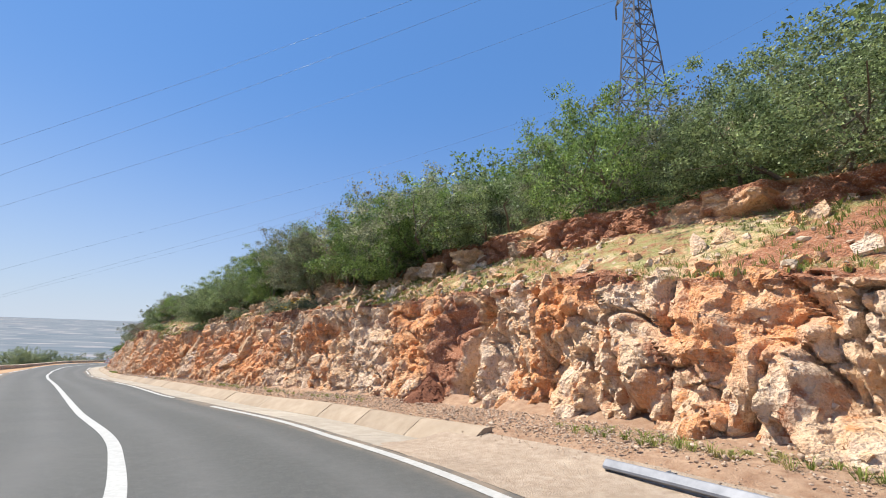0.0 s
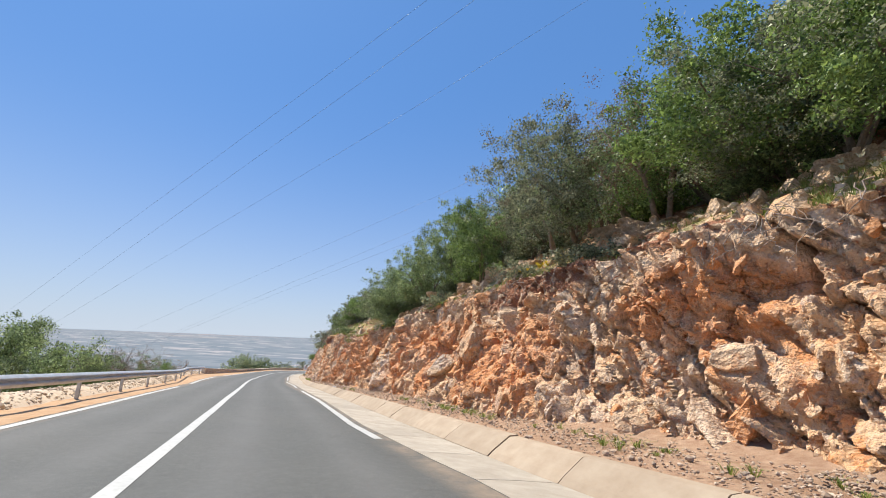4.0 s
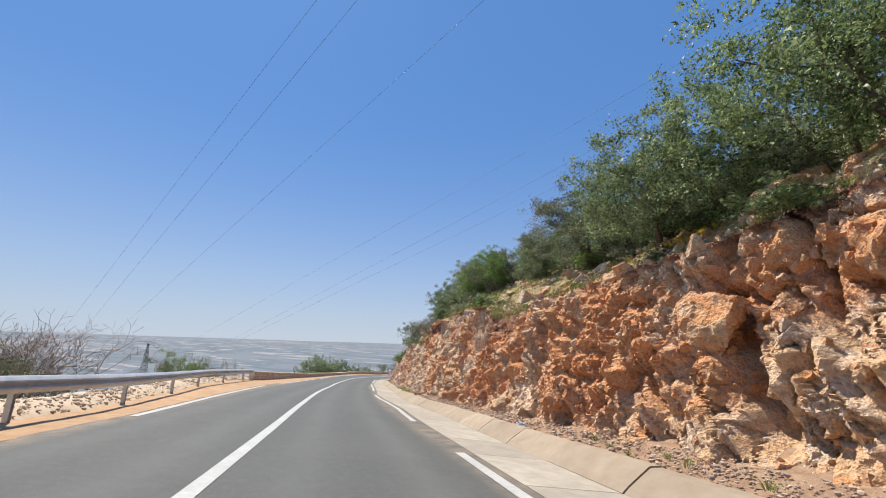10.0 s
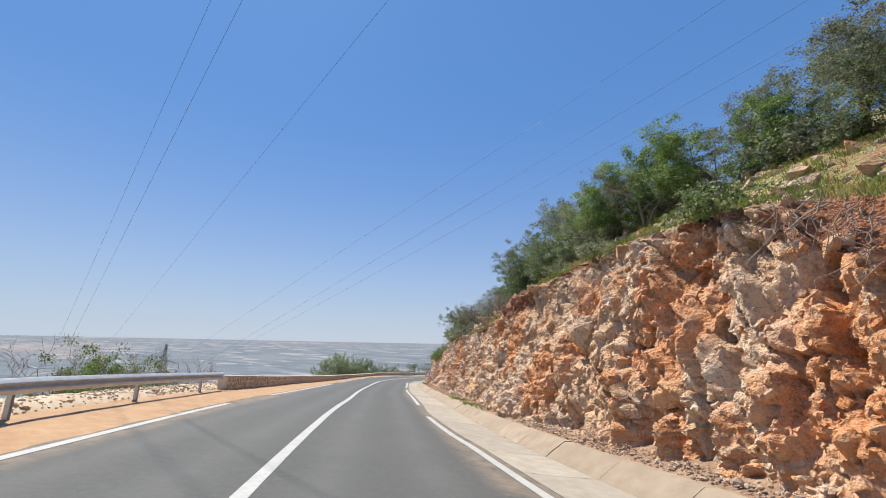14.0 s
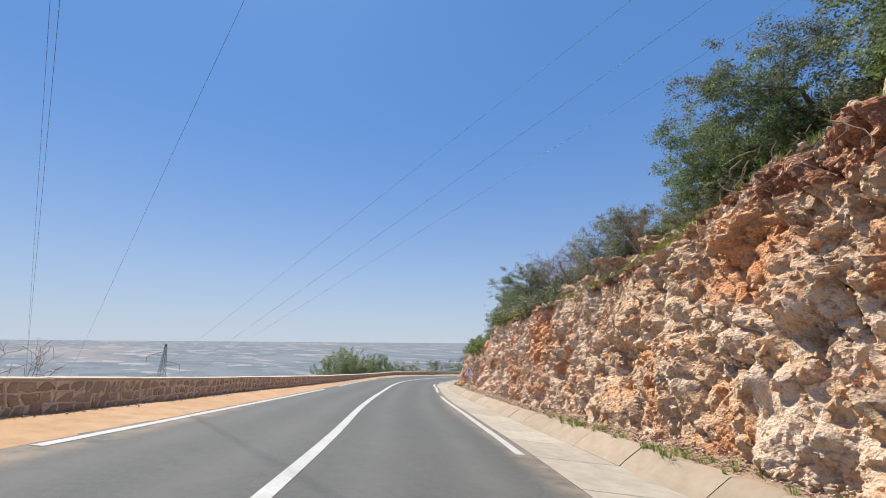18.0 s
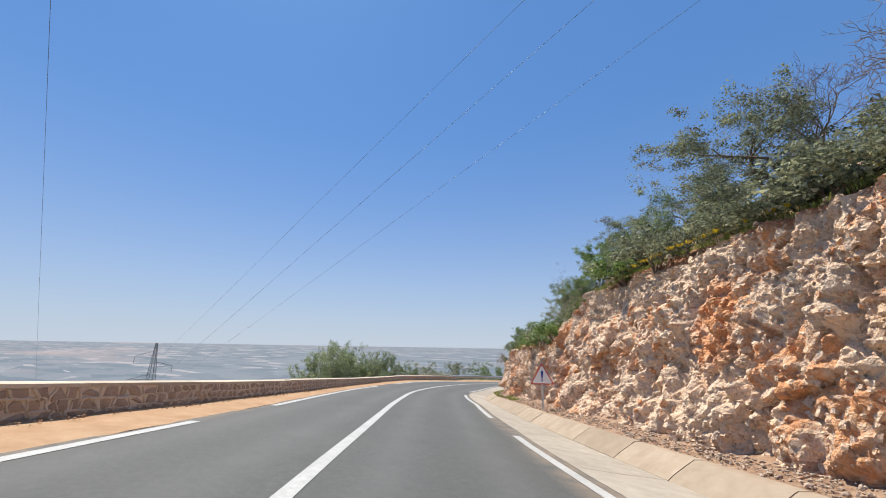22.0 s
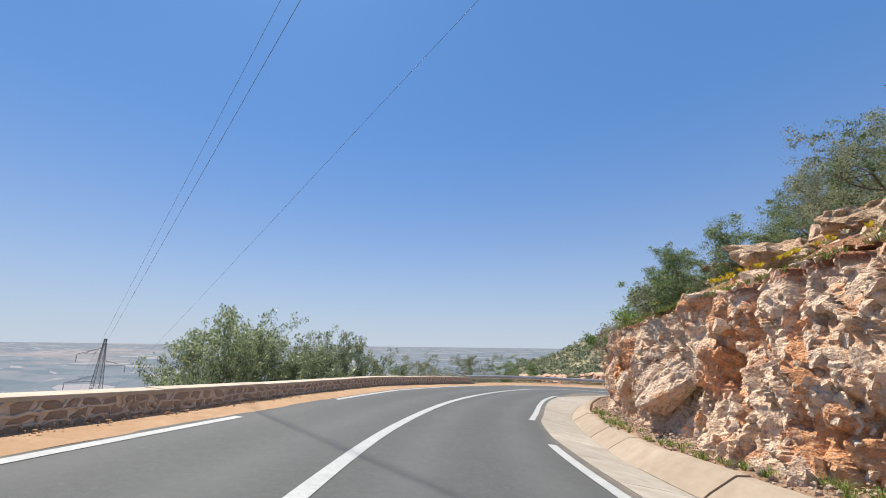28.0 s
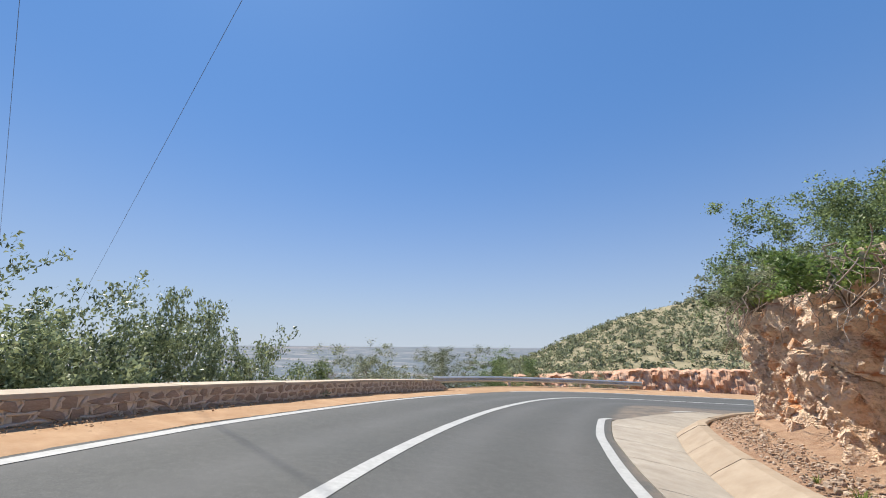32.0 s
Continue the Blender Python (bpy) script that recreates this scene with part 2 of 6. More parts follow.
LEAF_OAK = leaf_material("oak_leaves", (0.046, 0.070, 0.025), (0.46, 0.58, 0.25))
LEAF_GREEN = leaf_material("fresh_green_leaves", (0.050, 0.092, 0.020), (0.42, 0.59, 0.165))
LEAF_JUNIPER = leaf_material("juniper_needles", (0.065, 0.080, 0.046), (0.47, 0.51, 0.31), (0.15, 0.11, 0.075), 0.7)
LEAF_GREY = leaf_material("grey_green_leaves", (0.082, 0.098, 0.055), (0.53, 0.56, 0.35), None, 0.6)
LEAF_SHRUB = leaf_material("glossy_shrub_leaves", (0.085, 0.115, 0.055), (0.62, 0.70, 0.40), None, 0.4)
LEAF_DRY = leaf_material("dry_brown_leaves", (0.17, 0.10, 0.06), (0.30, 0.19, 0.12), None, 0.8)
GRASS = leaf_material("grass_blades", (0.13, 0.19, 0.035), (0.33, 0.36, 0.10), (0.42, 0.36, 0.15), 0.7)
FLOWER = leaf_material("yellow_flowers", (0.62, 0.46, 0.03), (0.75, 0.58, 0.06), None, 0.6)
FLOWER_WHITE = leaf_material("white_flowers", (0.62, 0.60, 0.46), (0.78, 0.77, 0.62), None, 0.6)


def ground_material():
    """Hillside soil and grass near, fields of the plain below with haze in their colour."""
    k = Mat("soil_and_hazed_fields", 0.95)
    near = k.mix(k.span(k.noise(0.5, 6, 0.65), 0.38, 0.62), (0.34, 0.22, 0.13), (0.19, 0.19, 0.07))
    near = k.mix(k.span(k.noise(4, 5, 0.7), 0.5, 0.66), near, (0.46, 0.34, 0.22))
    flat = k.stretch(1, 1, 0)
    wide = k.stretch(0.35, 1.0, 0, flat)
    cells = k.voronoi(0.030, "F1", "Color", wide)
    sep = k.t.nodes.new("ShaderNodeSeparateColor")
    k.link(cells, sep.inputs[0])
    # the blue-grey of the fields stands in for the haze over the plain
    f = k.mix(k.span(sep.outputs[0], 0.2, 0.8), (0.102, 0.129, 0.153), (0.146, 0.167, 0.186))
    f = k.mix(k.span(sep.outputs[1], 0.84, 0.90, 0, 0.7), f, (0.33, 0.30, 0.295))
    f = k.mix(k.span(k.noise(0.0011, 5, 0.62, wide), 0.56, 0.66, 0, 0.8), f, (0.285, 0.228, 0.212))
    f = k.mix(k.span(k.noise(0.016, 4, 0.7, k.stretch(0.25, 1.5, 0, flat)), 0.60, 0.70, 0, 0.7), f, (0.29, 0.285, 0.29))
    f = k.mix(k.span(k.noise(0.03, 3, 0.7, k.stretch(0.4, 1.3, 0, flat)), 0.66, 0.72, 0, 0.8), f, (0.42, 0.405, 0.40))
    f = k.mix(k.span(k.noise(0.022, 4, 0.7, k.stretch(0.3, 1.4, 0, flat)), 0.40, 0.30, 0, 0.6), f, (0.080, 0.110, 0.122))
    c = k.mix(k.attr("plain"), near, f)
    return k.bump(k.noise(9, 6, 0.7), 0.6, 0.05).done(c)


GROUND = ground_material()
# distance haze is put into this pale blue base colour
FAR_RANGE = simple("hazed_range_slopes", (0.25, 0.30, 0.36), (0.30, 0.35, 0.41), 0.002, 0.95, bump=0.0)
FAR_SCRUB = simple("far_hillside", (0.22, 0.195, 0.11), (0.40, 0.34, 0.22), 0.25, 0.95, bump=0.3)
FAR_CUT = simple("far_red_cut", (0.42, 0.19, 0.10), (0.76, 0.55, 0.40), 0.55, 0.95, bump=0.5, bscale=1.2, dist=0.3)


# ---- the road's line, and places along it ----
CENTRE = [
    (11.0, -41.0, 3.6), (5.2, -21.5, 1.4), (0.9, -4.0, -0.2), (-4.59, 9.77, -1.57), (-8.85, 16.41, -2.46), (-14.27, 22.01, -3.20),
    (-19.98, 27.67, -3.85), (-25.63, 33.18, -4.45), (-31.41, 38.74, -5.10), (-37.19, 44.30, -5.76), (-42.84, 50.06, -6.40),
    (-48.26, 55.93, -7.05), (-53.80, 61.75, -7.69), (-59.08, 67.94, -8.32), (-64.14, 74.11, -8.91), (-69.10, 80.70, -9.51),
    (-72.95, 88.1, -10.06), (-75.05, 95.6, -10.55), (-75.25, 102.0, -11.0), (-72.4, 107.9, -11.48), (-65.9, 113.4, -11.88), (-57.0, 116.6, -12.6),
    (-46.0, 118.2, -13.4), (-30.0, 118.0, -14.6),
]


def spline(points, per=40):
    p = np.array(points, float)
    p = np.vstack([2 * p[0] - p[1], p, 2 * p[-1] - p[-2]])
    u = np.linspace(0, 1, per, endpoint=False)[:, None]
    out = [0.5 * (2 * b + (c - a) * u + (2 * a - 5 * b + 4 * c - d) * u**2 + (3 * b - a - 3 * c + d) * u**3) for a, b, c, d in zip(p, p[1:], p[2:], p[3:])]
    return np.vstack([*out, p[-2:-1]])


LINE = spline(CENTRE)
_len = np.r_[0, np.cumsum(np.linalg.norm(np.diff(LINE[:, :2], axis=0), axis=1))]
_zero = _len[3 * 40]
S_ALL = _len - _zero
_tan = np.gradient(LINE[:, :2], axis=0)
_tan /= np.linalg.norm(_tan, axis=1)[:, None]
S_END = float(S_ALL[-1])


def along(s, table):
    """A value that changes along the road, from (s, value) pairs."""
    return np.interp(s, [a for a, _ in table], [b for _, b in table])


BANK = [(-40, 0.03), (30, 0.045), (55, 0.08), (104, 0.08), (116, 0.0), (140, 0.0)]

LIFT = [(-40, -0.1), (-10, -0.04), (0, -0.04), (6, -0.05), (12, -0.05), (18, -0.06), (24, -0.06), (30, -0.07), (36, -0.09), (42, -0.09), (48, -0.08), (54, -0.07), (60, -0.05), (66, -0.03), (72, -0.01), (78, 0.02), (84, 0.06), (90, 0.1), (96, 0.11), (102, 0.13), (108, 0.13), (113, 0.14), (118, 0.15), (124, 0.15), (150, -0.1)]


def at(s, d, up=0.0, banked=False):
    """World places at s metres along the road, d metres right of its centre line, up metres over it."""
    s, d, up = np.broadcast_arrays(np.asarray(s, float), np.asarray(d, float), np.asarray(up, float))
    x, y, z = (np.interp(s, S_ALL, LINE[:, n]) for n in range(3))
    tx, ty = np.interp(s, S_ALL, _tan[:, 0]), np.interp(s, S_ALL, _tan[:, 1])
    n = np.hypot(tx, ty)
    z = z + up + (along(s, LIFT) - along(s, BANK) * np.clip(d, -5.5, 4.5) if banked else -0.09)
    return np.stack([x + d * ty / n, y - d * tx / n, z], -1)


def heading(s):
    """The turn about z of a thing whose y axis runs along the road."""
    return math.degrees(math.atan2(-np.interp(s, S_ALL, _tan[:, 0]), np.interp(s, S_ALL, _tan[:, 1])))


def spot(s, d, up=0.0, banked=False, turn=0.0):
    """The pose of a thing there, its y axis along the road."""
    p = at(s, d, up, banked)
    return pose(*p, 0, 0, heading(s) + turn)


# ---- mesh helpers ----
def mesh_of(name, verts, faces, material, smooth=False, attrs=None):
    me = bpy.data.meshes.new(name)
    verts, faces = np.asarray(verts, np.float32), np.asarray(faces, np.int32)
    k = faces.shape[1]
    me.vertices.add(len(verts))
    me.vertices.foreach_set("co", verts.ravel())
    me.loops.add(faces.size)
    me.loops.foreach_set("vertex_index", faces.ravel())
    me.polygons.add(len(faces))
    me.polygons.foreach_set("loop_start", np.arange(0, faces.size, k, dtype=np.int32))
    me.polygons.foreach_set("use_smooth", np.full(len(faces), smooth))
    for key, values in (attrs or {}).items():
        me.attributes.new(key, "FLOAT", "POINT").data.foreach_set("value", np.asarray(values, np.float32))
    me.update(calc_edges=True)
    me.validate()
    me.materials.append(material)
    return me


def grid_faces(rows, cols, flip=False):
    a = (np.arange(rows - 1)[:, None] * cols + np.arange(cols - 1)[None]).ravel()
    f = np.stack([a, a + 1, a + cols + 1, a + cols], 1)
    return f[:, ::-1] if flip else f


def put(name, me, parent=None, m=None, label=""):
    ob = new(name, me)
    if parent is not None:
        ob.parent = parent
    if m is not None:
        ob.matrix_basis = m
    return tagged(ob, label=label)


def part(name, bm, material, parent=None, label="", m=None, smooth=False):
    me = bpy.data.meshes.new(name)
    bm.normal_update()
    bm.to_mesh(me)
    bm.free()
    me.materials.append(material)
    if smooth:
        me.polygons.foreach_set("use_smooth", [True] * len(me.polygons))
    return put(name, me, parent, m, label)


def box(bm, x0, x1, y0, y1, z0, z1, m=None):
    v = [bm.verts.new(Vector(c) if m is None else m @ Vector(c)) for c in ((x0, y0, z0), (x1, y0, z0), (x1, y1, z0), (x0, y1, z0), (x0, y0, z1), (x1, y0, z1), (x1, y1, z1), (x0, y1, z1))]
    for f in ((3, 2, 1, 0), (4, 5, 6, 7), (0, 1, 5, 4), (1, 2, 6, 5), (2, 3, 7, 6), (3, 0, 4, 7)):
        bm.faces.new([v[i] for i in f])
    return bm


def bevelled(bm, w=0.01, seg=1):
    bmesh.ops.bevel(bm, geom=list(bm.edges), offset=w, segments=seg, affect="EDGES", clamp_overlap=True)
    return bm


def bar(bm, a, b, w):
    """A square bar between two places."""
    a, b = Vector(a), Vector(b)
    m = Matrix.Translation(a) @ (b - a).to_track_quat("Z", "Y").to_matrix().to_4x4()
    return box(bm, -w / 2, w / 2, -w / 2, w / 2, 0, (b - a).length, m)


def rod(bm, a, b, r0, r1=None, n=8):
    a, b = Vector(a), Vector(b)
    m = Matrix.Translation((a + b) / 2) @ (b - a).to_track_quat("Z", "Y").to_matrix().to_4x4()
    bmesh.ops.create_cone(bm, cap_ends=True, segments=n, radius1=r0, radius2=r0 if r1 is None else r1, depth=(b - a).length, matrix=m)
    return bm


def thing(name, label, category, group="", kind="", m=None):
    ob = new(name)
    if m is not None:
        ob.matrix_basis = m
    return tagged(ob, label, category, group, kind)


# ---- rock shaping: cells with their own tilt and depth ----
def _hash(i, j, k, salt):
    h = (i * 374761393 + j * 668265263 + k * 2147483647 % 1000003 + salt * 974634777) & 0xFFFFFFFF
    h = ((h ^ (h >> 13)) * 1274126177) & 0xFFFFFFFF
    h = ((h ^ (h >> 16)) * 2246822519) & 0xFFFFFFFF
    return ((h ^ (h >> 15)) & 0xFFFFFF) / float(0xFFFFFF)


def facets(p, salt, tilt=1.0, groove=0.25, shift=False, level=1.0, soft=0.0):
    """For places p (in cells), the relief of broken blocks: each has its own depth and slant, with grooves between them. About -1 to 1."""
    base = np.floor(p).astype(np.int64)
    best, second = np.full(len(p), 9e9), np.full(len(p), 9e9)
    off, centre, ids = np.zeros(len(p)), np.zeros_like(p), np.zeros_like(base)
    for dx in (-1, 0, 1):
        for dy in (-1, 0, 1):
            for dz in (-1, 0, 1):
                c = base + (dx, dy, dz)
                q = c + np.stack([_hash(c[:, 0], c[:, 1], c[:, 2], salt + n) for n in (1, 2, 3)], 1)
                d = ((p - q) ** 2).sum(1)
                near = d < best
                second = np.where(near, best, np.minimum(second, d))
                best = np.where(near, d, best)
                centre[near], ids[near] = q[near], c[near]
    h = [_hash(ids[:, 0], ids[:, 1], ids[:, 2], salt + n) - 0.5 for n in (5, 6, 7, 8)]
    rel = p - centre
    edge = np.sqrt(second) - np.sqrt(best)
    blunt = np.clip(edge / soft, 0, 1) if soft else 1.0
    out = 1.1 * h[0] * blunt + tilt * blunt * (h[1] * rel[:, 0] + level * h[2] * rel[:, 1] + h[3] * rel[:, 2]) * 2.0 - groove * np.clip(1 - edge / 0.16, 0, 1)
    return (out, h[1], h[2], h[0] + 0.5, edge) if shift else out


def crags(p, salt, tilt=1.5, fall=0.9):
    """For places p (in cells), the relief of broken rock as the upper hull of tilted planes: flat faces that meet in sharp creases.
    Gives the relief, about -0.5 to 0.5, a number for each face and the nearness of a crease."""
    base = np.floor(p).astype(np.int64)
    best, second, own = np.full(len(p), -9e9), np.full(len(p), -9e9), np.zeros(len(p))
    for dx in (-1, 0, 1):
        for dy in (-1, 0, 1):
            for dz in (-1, 0, 1):
                c = base + (dx, dy, dz)
                h = [_hash(c[:, 0], c[:, 1], c[:, 2], salt + n) for n in range(1, 8)]
                rel = p - (c + np.stack(h[:3], 1))
                v = 0.7 * (h[3] - 0.5) + tilt * ((h[4] - 0.5) * rel[:, 0] + (h[5] - 0.5) * rel[:, 1] + (h[6] - 0.5) * rel[:, 2]) - fall * np.abs(rel).sum(1)
                near = v > best
                second = np.where(near, best, np.maximum(second, v))
                own = np.where(near, h[5], own)
                best = np.where(near, v, best)
    return best + 0.25, own, np.clip(1 - (best - second) / 0.12, 0, 1)


def smooth_noise(p, salt):
    """Value noise of places p (in cells), 0 to 1."""
    b = np.floor(p).astype(np.int64)
    f = p - b
    f = f * f * (3 - 2 * f)
    out = np.zeros(len(p))
    for dx in (0, 1):
        for dy in (0, 1):
            for dz in (0, 1):
                w = (f[:, 0] if dx else 1 - f[:, 0]) * (f[:, 1] if dy else 1 - f[:, 1]) * (f[:, 2] if dz else 1 - f[:, 2])
                out += w * _hash(b[:, 0] + dx, b[:, 1] + dy, b[:, 2] + dz, salt)
    return out


def fractal(p, salt, octaves=4):
    return sum(smooth_noise(p * 2.03**n, salt + 11 * n) * 0.5**n for n in range(octaves)) / (2 - 0.5 ** (octaves - 1))


# ---- road, markings, channel, shoulder ----
def strip(name, s0, s1, profile, material, ds=0.5, attrs=None, parent=None, label="", rough=0.0, salt=0, banked=True):
    """A strip swept along the road. profile(s) gives rows of (d, up)."""
    s = np.linspace(s0, s1, max(2, int((s1 - s0) / ds) + 1))
    prof = np.array([profile(v) for v in s])
    k = prof.shape[1]
    p = at(np.repeat(s, k), prof[:, :, 0].ravel(), prof[:, :, 1].ravel(), banked)
    if rough:
        p[:, 2] += rough * (fractal(p * 1.3, salt) - 0.5) * 2
    extra = {key: f(np.repeat(s, k), prof[:, :, 0].ravel()) for key, f in (attrs or {}).items()}
    return put(name, mesh_of(name, p, grid_faces(len(s), k, True), material, bool(rough), extra), parent, None, label)


CENTRE_LINE = [(-40, 0.3), (-10, 0.36), (0, 0.22), (6, 0.09), (12, -0.03), (18, -0.09), (24, -0.09), (30, -0.07), (36, -0.02), (42, 0.03), (48, 0.05), (54, 0.02), (60, -0.03), (66, 0.01), (72, 0.07), (78, 0.03), (84, -0.02), (90, -0.01), (96, 0.09), (102, 0.18), (108, 0.22), (113, 0.24), (118, 0.26), (124, 0.28), (150, 0)]
RIGHT_LINE = [(-40, 3.47), (-10, 3.43), (0, 3.23), (6, 3.22), (10, 3.24), (12, 3.21), (17, 3.23), (18, 3.16), (22, 3), (24, 3.04), (30, 3.15), (33, 3.17), (36, 3.24), (42, 3.37), (45, 3.49), (48, 3.62), (52, 3.51), (54, 3.38), (60, 3.15), (66, 3.33), (70, 3.46), (72, 3.47), (78, 3.25), (84, 3.17), (88, 3.18), (90, 3.06), (93, 3), (96, 2.93), (97, 2.86), (100, 2.84), (102, 2.98), (104, 3), (107, 2.9), (108, 2.84), (111, 2.83), (113, 3.61), (113.8, 3.95), (117.2, 5.36), (118, 5.51), (122, 6.23), (124, 6.3), (150, 6.3)]
LEFT_LINE = [(-40, -2.4), (-10, -2.37), (0, -2.51), (6, -2.64), (12, -2.75), (18, -2.79), (20, -2.77), (24, -2.76), (30, -2.79), (36, -2.79), (42, -2.8), (45, -2.9), (48, -3.01), (54, -3.09), (60, -3.16), (66, -3), (72, -2.7), (78, -2.61), (84, -2.61), (90, -2.55), (96, -2.35), (100, -2.32), (102, -2.31), (108, -2.41), (113, -2.51), (118, -2.58), (124, -2.63), (150, -2.63)]
INVERT = [(-40, 5.06), (-10, 5.06), (0, 4.9), (6, 4.75), (12, 4.63), (18, 4.59), (24, 4.57), (30, 4.56), (36, 4.76), (42, 4.94), (45, 5.07), (48, 5.12), (54, 4.98), (60, 4.91), (66, 4.97), (72, 5.06), (75, 5.01), (78, 4.85), (84, 4.56), (88, 4.41), (90, 4.29), (96, 4.08), (102, 4.11), (103, 4.08), (108, 4.23), (111, 4.38), (113, 5.17), (113.8, 5.5), (117.2, 6.96), (118, 7.09), (122, 7.75), (124, 7.79), (150, 7.79)]
CLIFF_D = [(-20, 6.5), (15, 6.45), (26, 6.35), (32, 6.15), (40, 5.95), (52, 5.95), (60, 5.85), (73, 6.0), (84, 5.75), (92, 5.55), (98, 5.15), (104, 5.3), (112, 5.75), (115, 7.2), (118, 8.9), (122, 9.8), (150, 10)]
CREST = [(-20, 2.0), (1, 2.0), (4, 2.55), (6, 2.9), (9, 3.2), (15, 3.35), (19, 3.5), (23, 3.85), (29, 3.9), (34, 3.6), (38, 3.3), (43, 3.3), (46, 3.05), (48.5, 3.9), (52, 4.4), (58, 4.55), (62, 4.5), (66, 3.8), (70, 3.75), (76, 3.7), (80, 4.1), (84.5, 4.2), (86.5, 4.2), (88.5, 3.2), (92, 2.75), (98, 2.6), (104, 2.6), (108, 2.6), (113, 2.9), (118, 2.8), (150, 2.8)]
LEAN = [(-20, 0.42), (20, 0.42), (36, 0.38), (50, 0.28), (60, 0.28), (85, 0.34), (95, 0.26), (100, 0.10), (112, 0.08), (150, 0.15)]


def lerp(a, b, n):
    return [a + (b - a) * i / (n - 1) for i in range(n)]


road = strip("road", -38, S_END, lambda s: [(d, 0.0 if abs(d) < 9 else -0.1) for d in lerp(along(s, LEFT_LINE) - 0.22, along(s, RIGHT_LINE) + 0.22, 40)], ASPHALT, 0.5,
             {"dust": lambda s, d: np.clip((np.abs(d - 0.2) - 2.75) / 0.5, 0, 0.55),
              "track": lambda s, d: 0.55 * sum(np.exp(-(((d - c) / 0.32) ** 2)) for c in (-2.2, -0.8, 0.85, 2.3))})
tagged(road, "worn grey asphalt two-lane mountain road", "road", kind="structure")


def marking(s0, s1, table, width, label):
    ob = strip("road_marking", s0, s1, lambda s: [(along(s, table) + e * width / 2, 0.006) for e in (-1, 0, 1)], PAINT, 0.4)
    return tagged(ob, label, "road marking", "road markings", "structure")


marking(-38, S_END, CENTRE_LINE, 0.18, "continuous white centre line on the asphalt")
for a, b in ((-16, -3.2), (0.5, 15.3), (20.0, 38.3), (43.2, 58.2), (63.3, 79.2), (82.8, 96.0), (100.0, 111.4), (115, 128)):
    marking(a, b, RIGHT_LINE, 0.16, "long white edge dash beside the concrete channel")
for a, b in ((-20, -2), (1, 17.0), (20.5, 37.3), (41.4, 57.2), (61.7, 77.0), (80.4, 95.0), (99.0, 115), (118, 136)):
    marking(a, b, LEFT_LINE, 0.16, "long white edge dash beside the dirt shoulder")

# ---- concrete channel along the foot of the cut ----
channel = thing("drainage_channel", "pale concrete roadside drainage channel with a raised sloping bank", "channel", kind="structure")


def swept_panel(name, s0, s1, profile, material, steps=4):
    """One cast panel: a closed cross-section swept a short way along the road."""
    s = np.linspace(s0, s1, steps)
    prof = np.array([profile(v) for v in s])
    k = prof.shape[1]
    p = at(np.repeat(s, k), prof[:, :, 0].ravel(), prof[:, :, 1].ravel(), True)
    i = np.arange(steps - 1)[:, None] * k
    j = np.arange(k)[None]
    a, b = (i + j).ravel(), (i + (j + 1) % k).ravel()
    faces = np.stack([a, a + k, b + k, b], 1)
    me = mesh_of(name, p, faces, material)
    bm = bmesh.new()
    bm.from_mesh(me)
    bm.verts.ensure_lookup_table()
    bm.faces.new([bm.verts[n] for n in range(k)])
    bm.faces.new([bm.verts[(steps - 1) * k + n] for n in reversed(range(k))])
    bmesh.ops.recalc_face_normals(bm, faces=bm.faces)
    bm.to_mesh(me)
    bm.free()
    return put(name, me, channel)


rng = random.Random(4)
edge = 5.6
while edge < 132:
    length = rng.uniform(1.7, 2.1)
    lift = rng.uniform(-0.012, 0.012)
    a, b = edge, edge + length - 0.018

    def slab_profile(s):
        r, v = along(s, RIGHT_LINE) + 0.23, along(s, INVERT)
        return [(r, 0.004), ((r + v) / 2, -0.035), (v - 0.05, -0.085), (v + 0.02, -0.10), (v + 0.02, -0.3), (r, -0.3)]

    def bank_profile(s):
        v = along(s, INVERT) + 0.022
        return [(v, -0.10 + lift), (v + 0.10, -0.02 + lift), (v + 0.40, 0.17 + lift), (v + 0.44, 0.19 + lift), (v + 0.60, 0.19 + lift), (v + 0.63, 0.16 + lift), (v + 0.63, -0.3), (v, -0.3)]

    swept_panel("slab_panel", a, b, slab_profile, CONCRETE)
    swept_panel("bank_panel", a, b, bank_profile, CONCRETE_TAN)
    edge += length

verge = strip("verge", -38, S_END, lambda s: [(along(s, INVERT) + e * (along(s, CLIFF_D) + 0.9 - along(s, INVERT)), u) for e, u in ((0.0, -0.2 if s > 5.5 else -0.02), (0.25, 0.05), (0.34, 0.12), (0.45, 0.15), (0.6, 0.18), (0.8, 0.26), (1.0, 0.42))], VERGE, 0.2, rough=0.09, salt=5)
tagged(verge, "stony reddish verge between channel and rock face", "verge", kind="structure")
entry = strip("gravel_apron", -30, 6.4, lambda s: [(e, (0.002, -0.008, -0.015, -0.005, 0.02, 0.06, 0.09)[n]) for n, e in enumerate(lerp(along(s, RIGHT_LINE) + 0.2, along(s, INVERT) + 0.55, 7))], APRON, 0.3, rough=0.02, salt=9)
tagged(entry, "dusty gravel apron before the concrete channel starts", "apron", kind="structure")

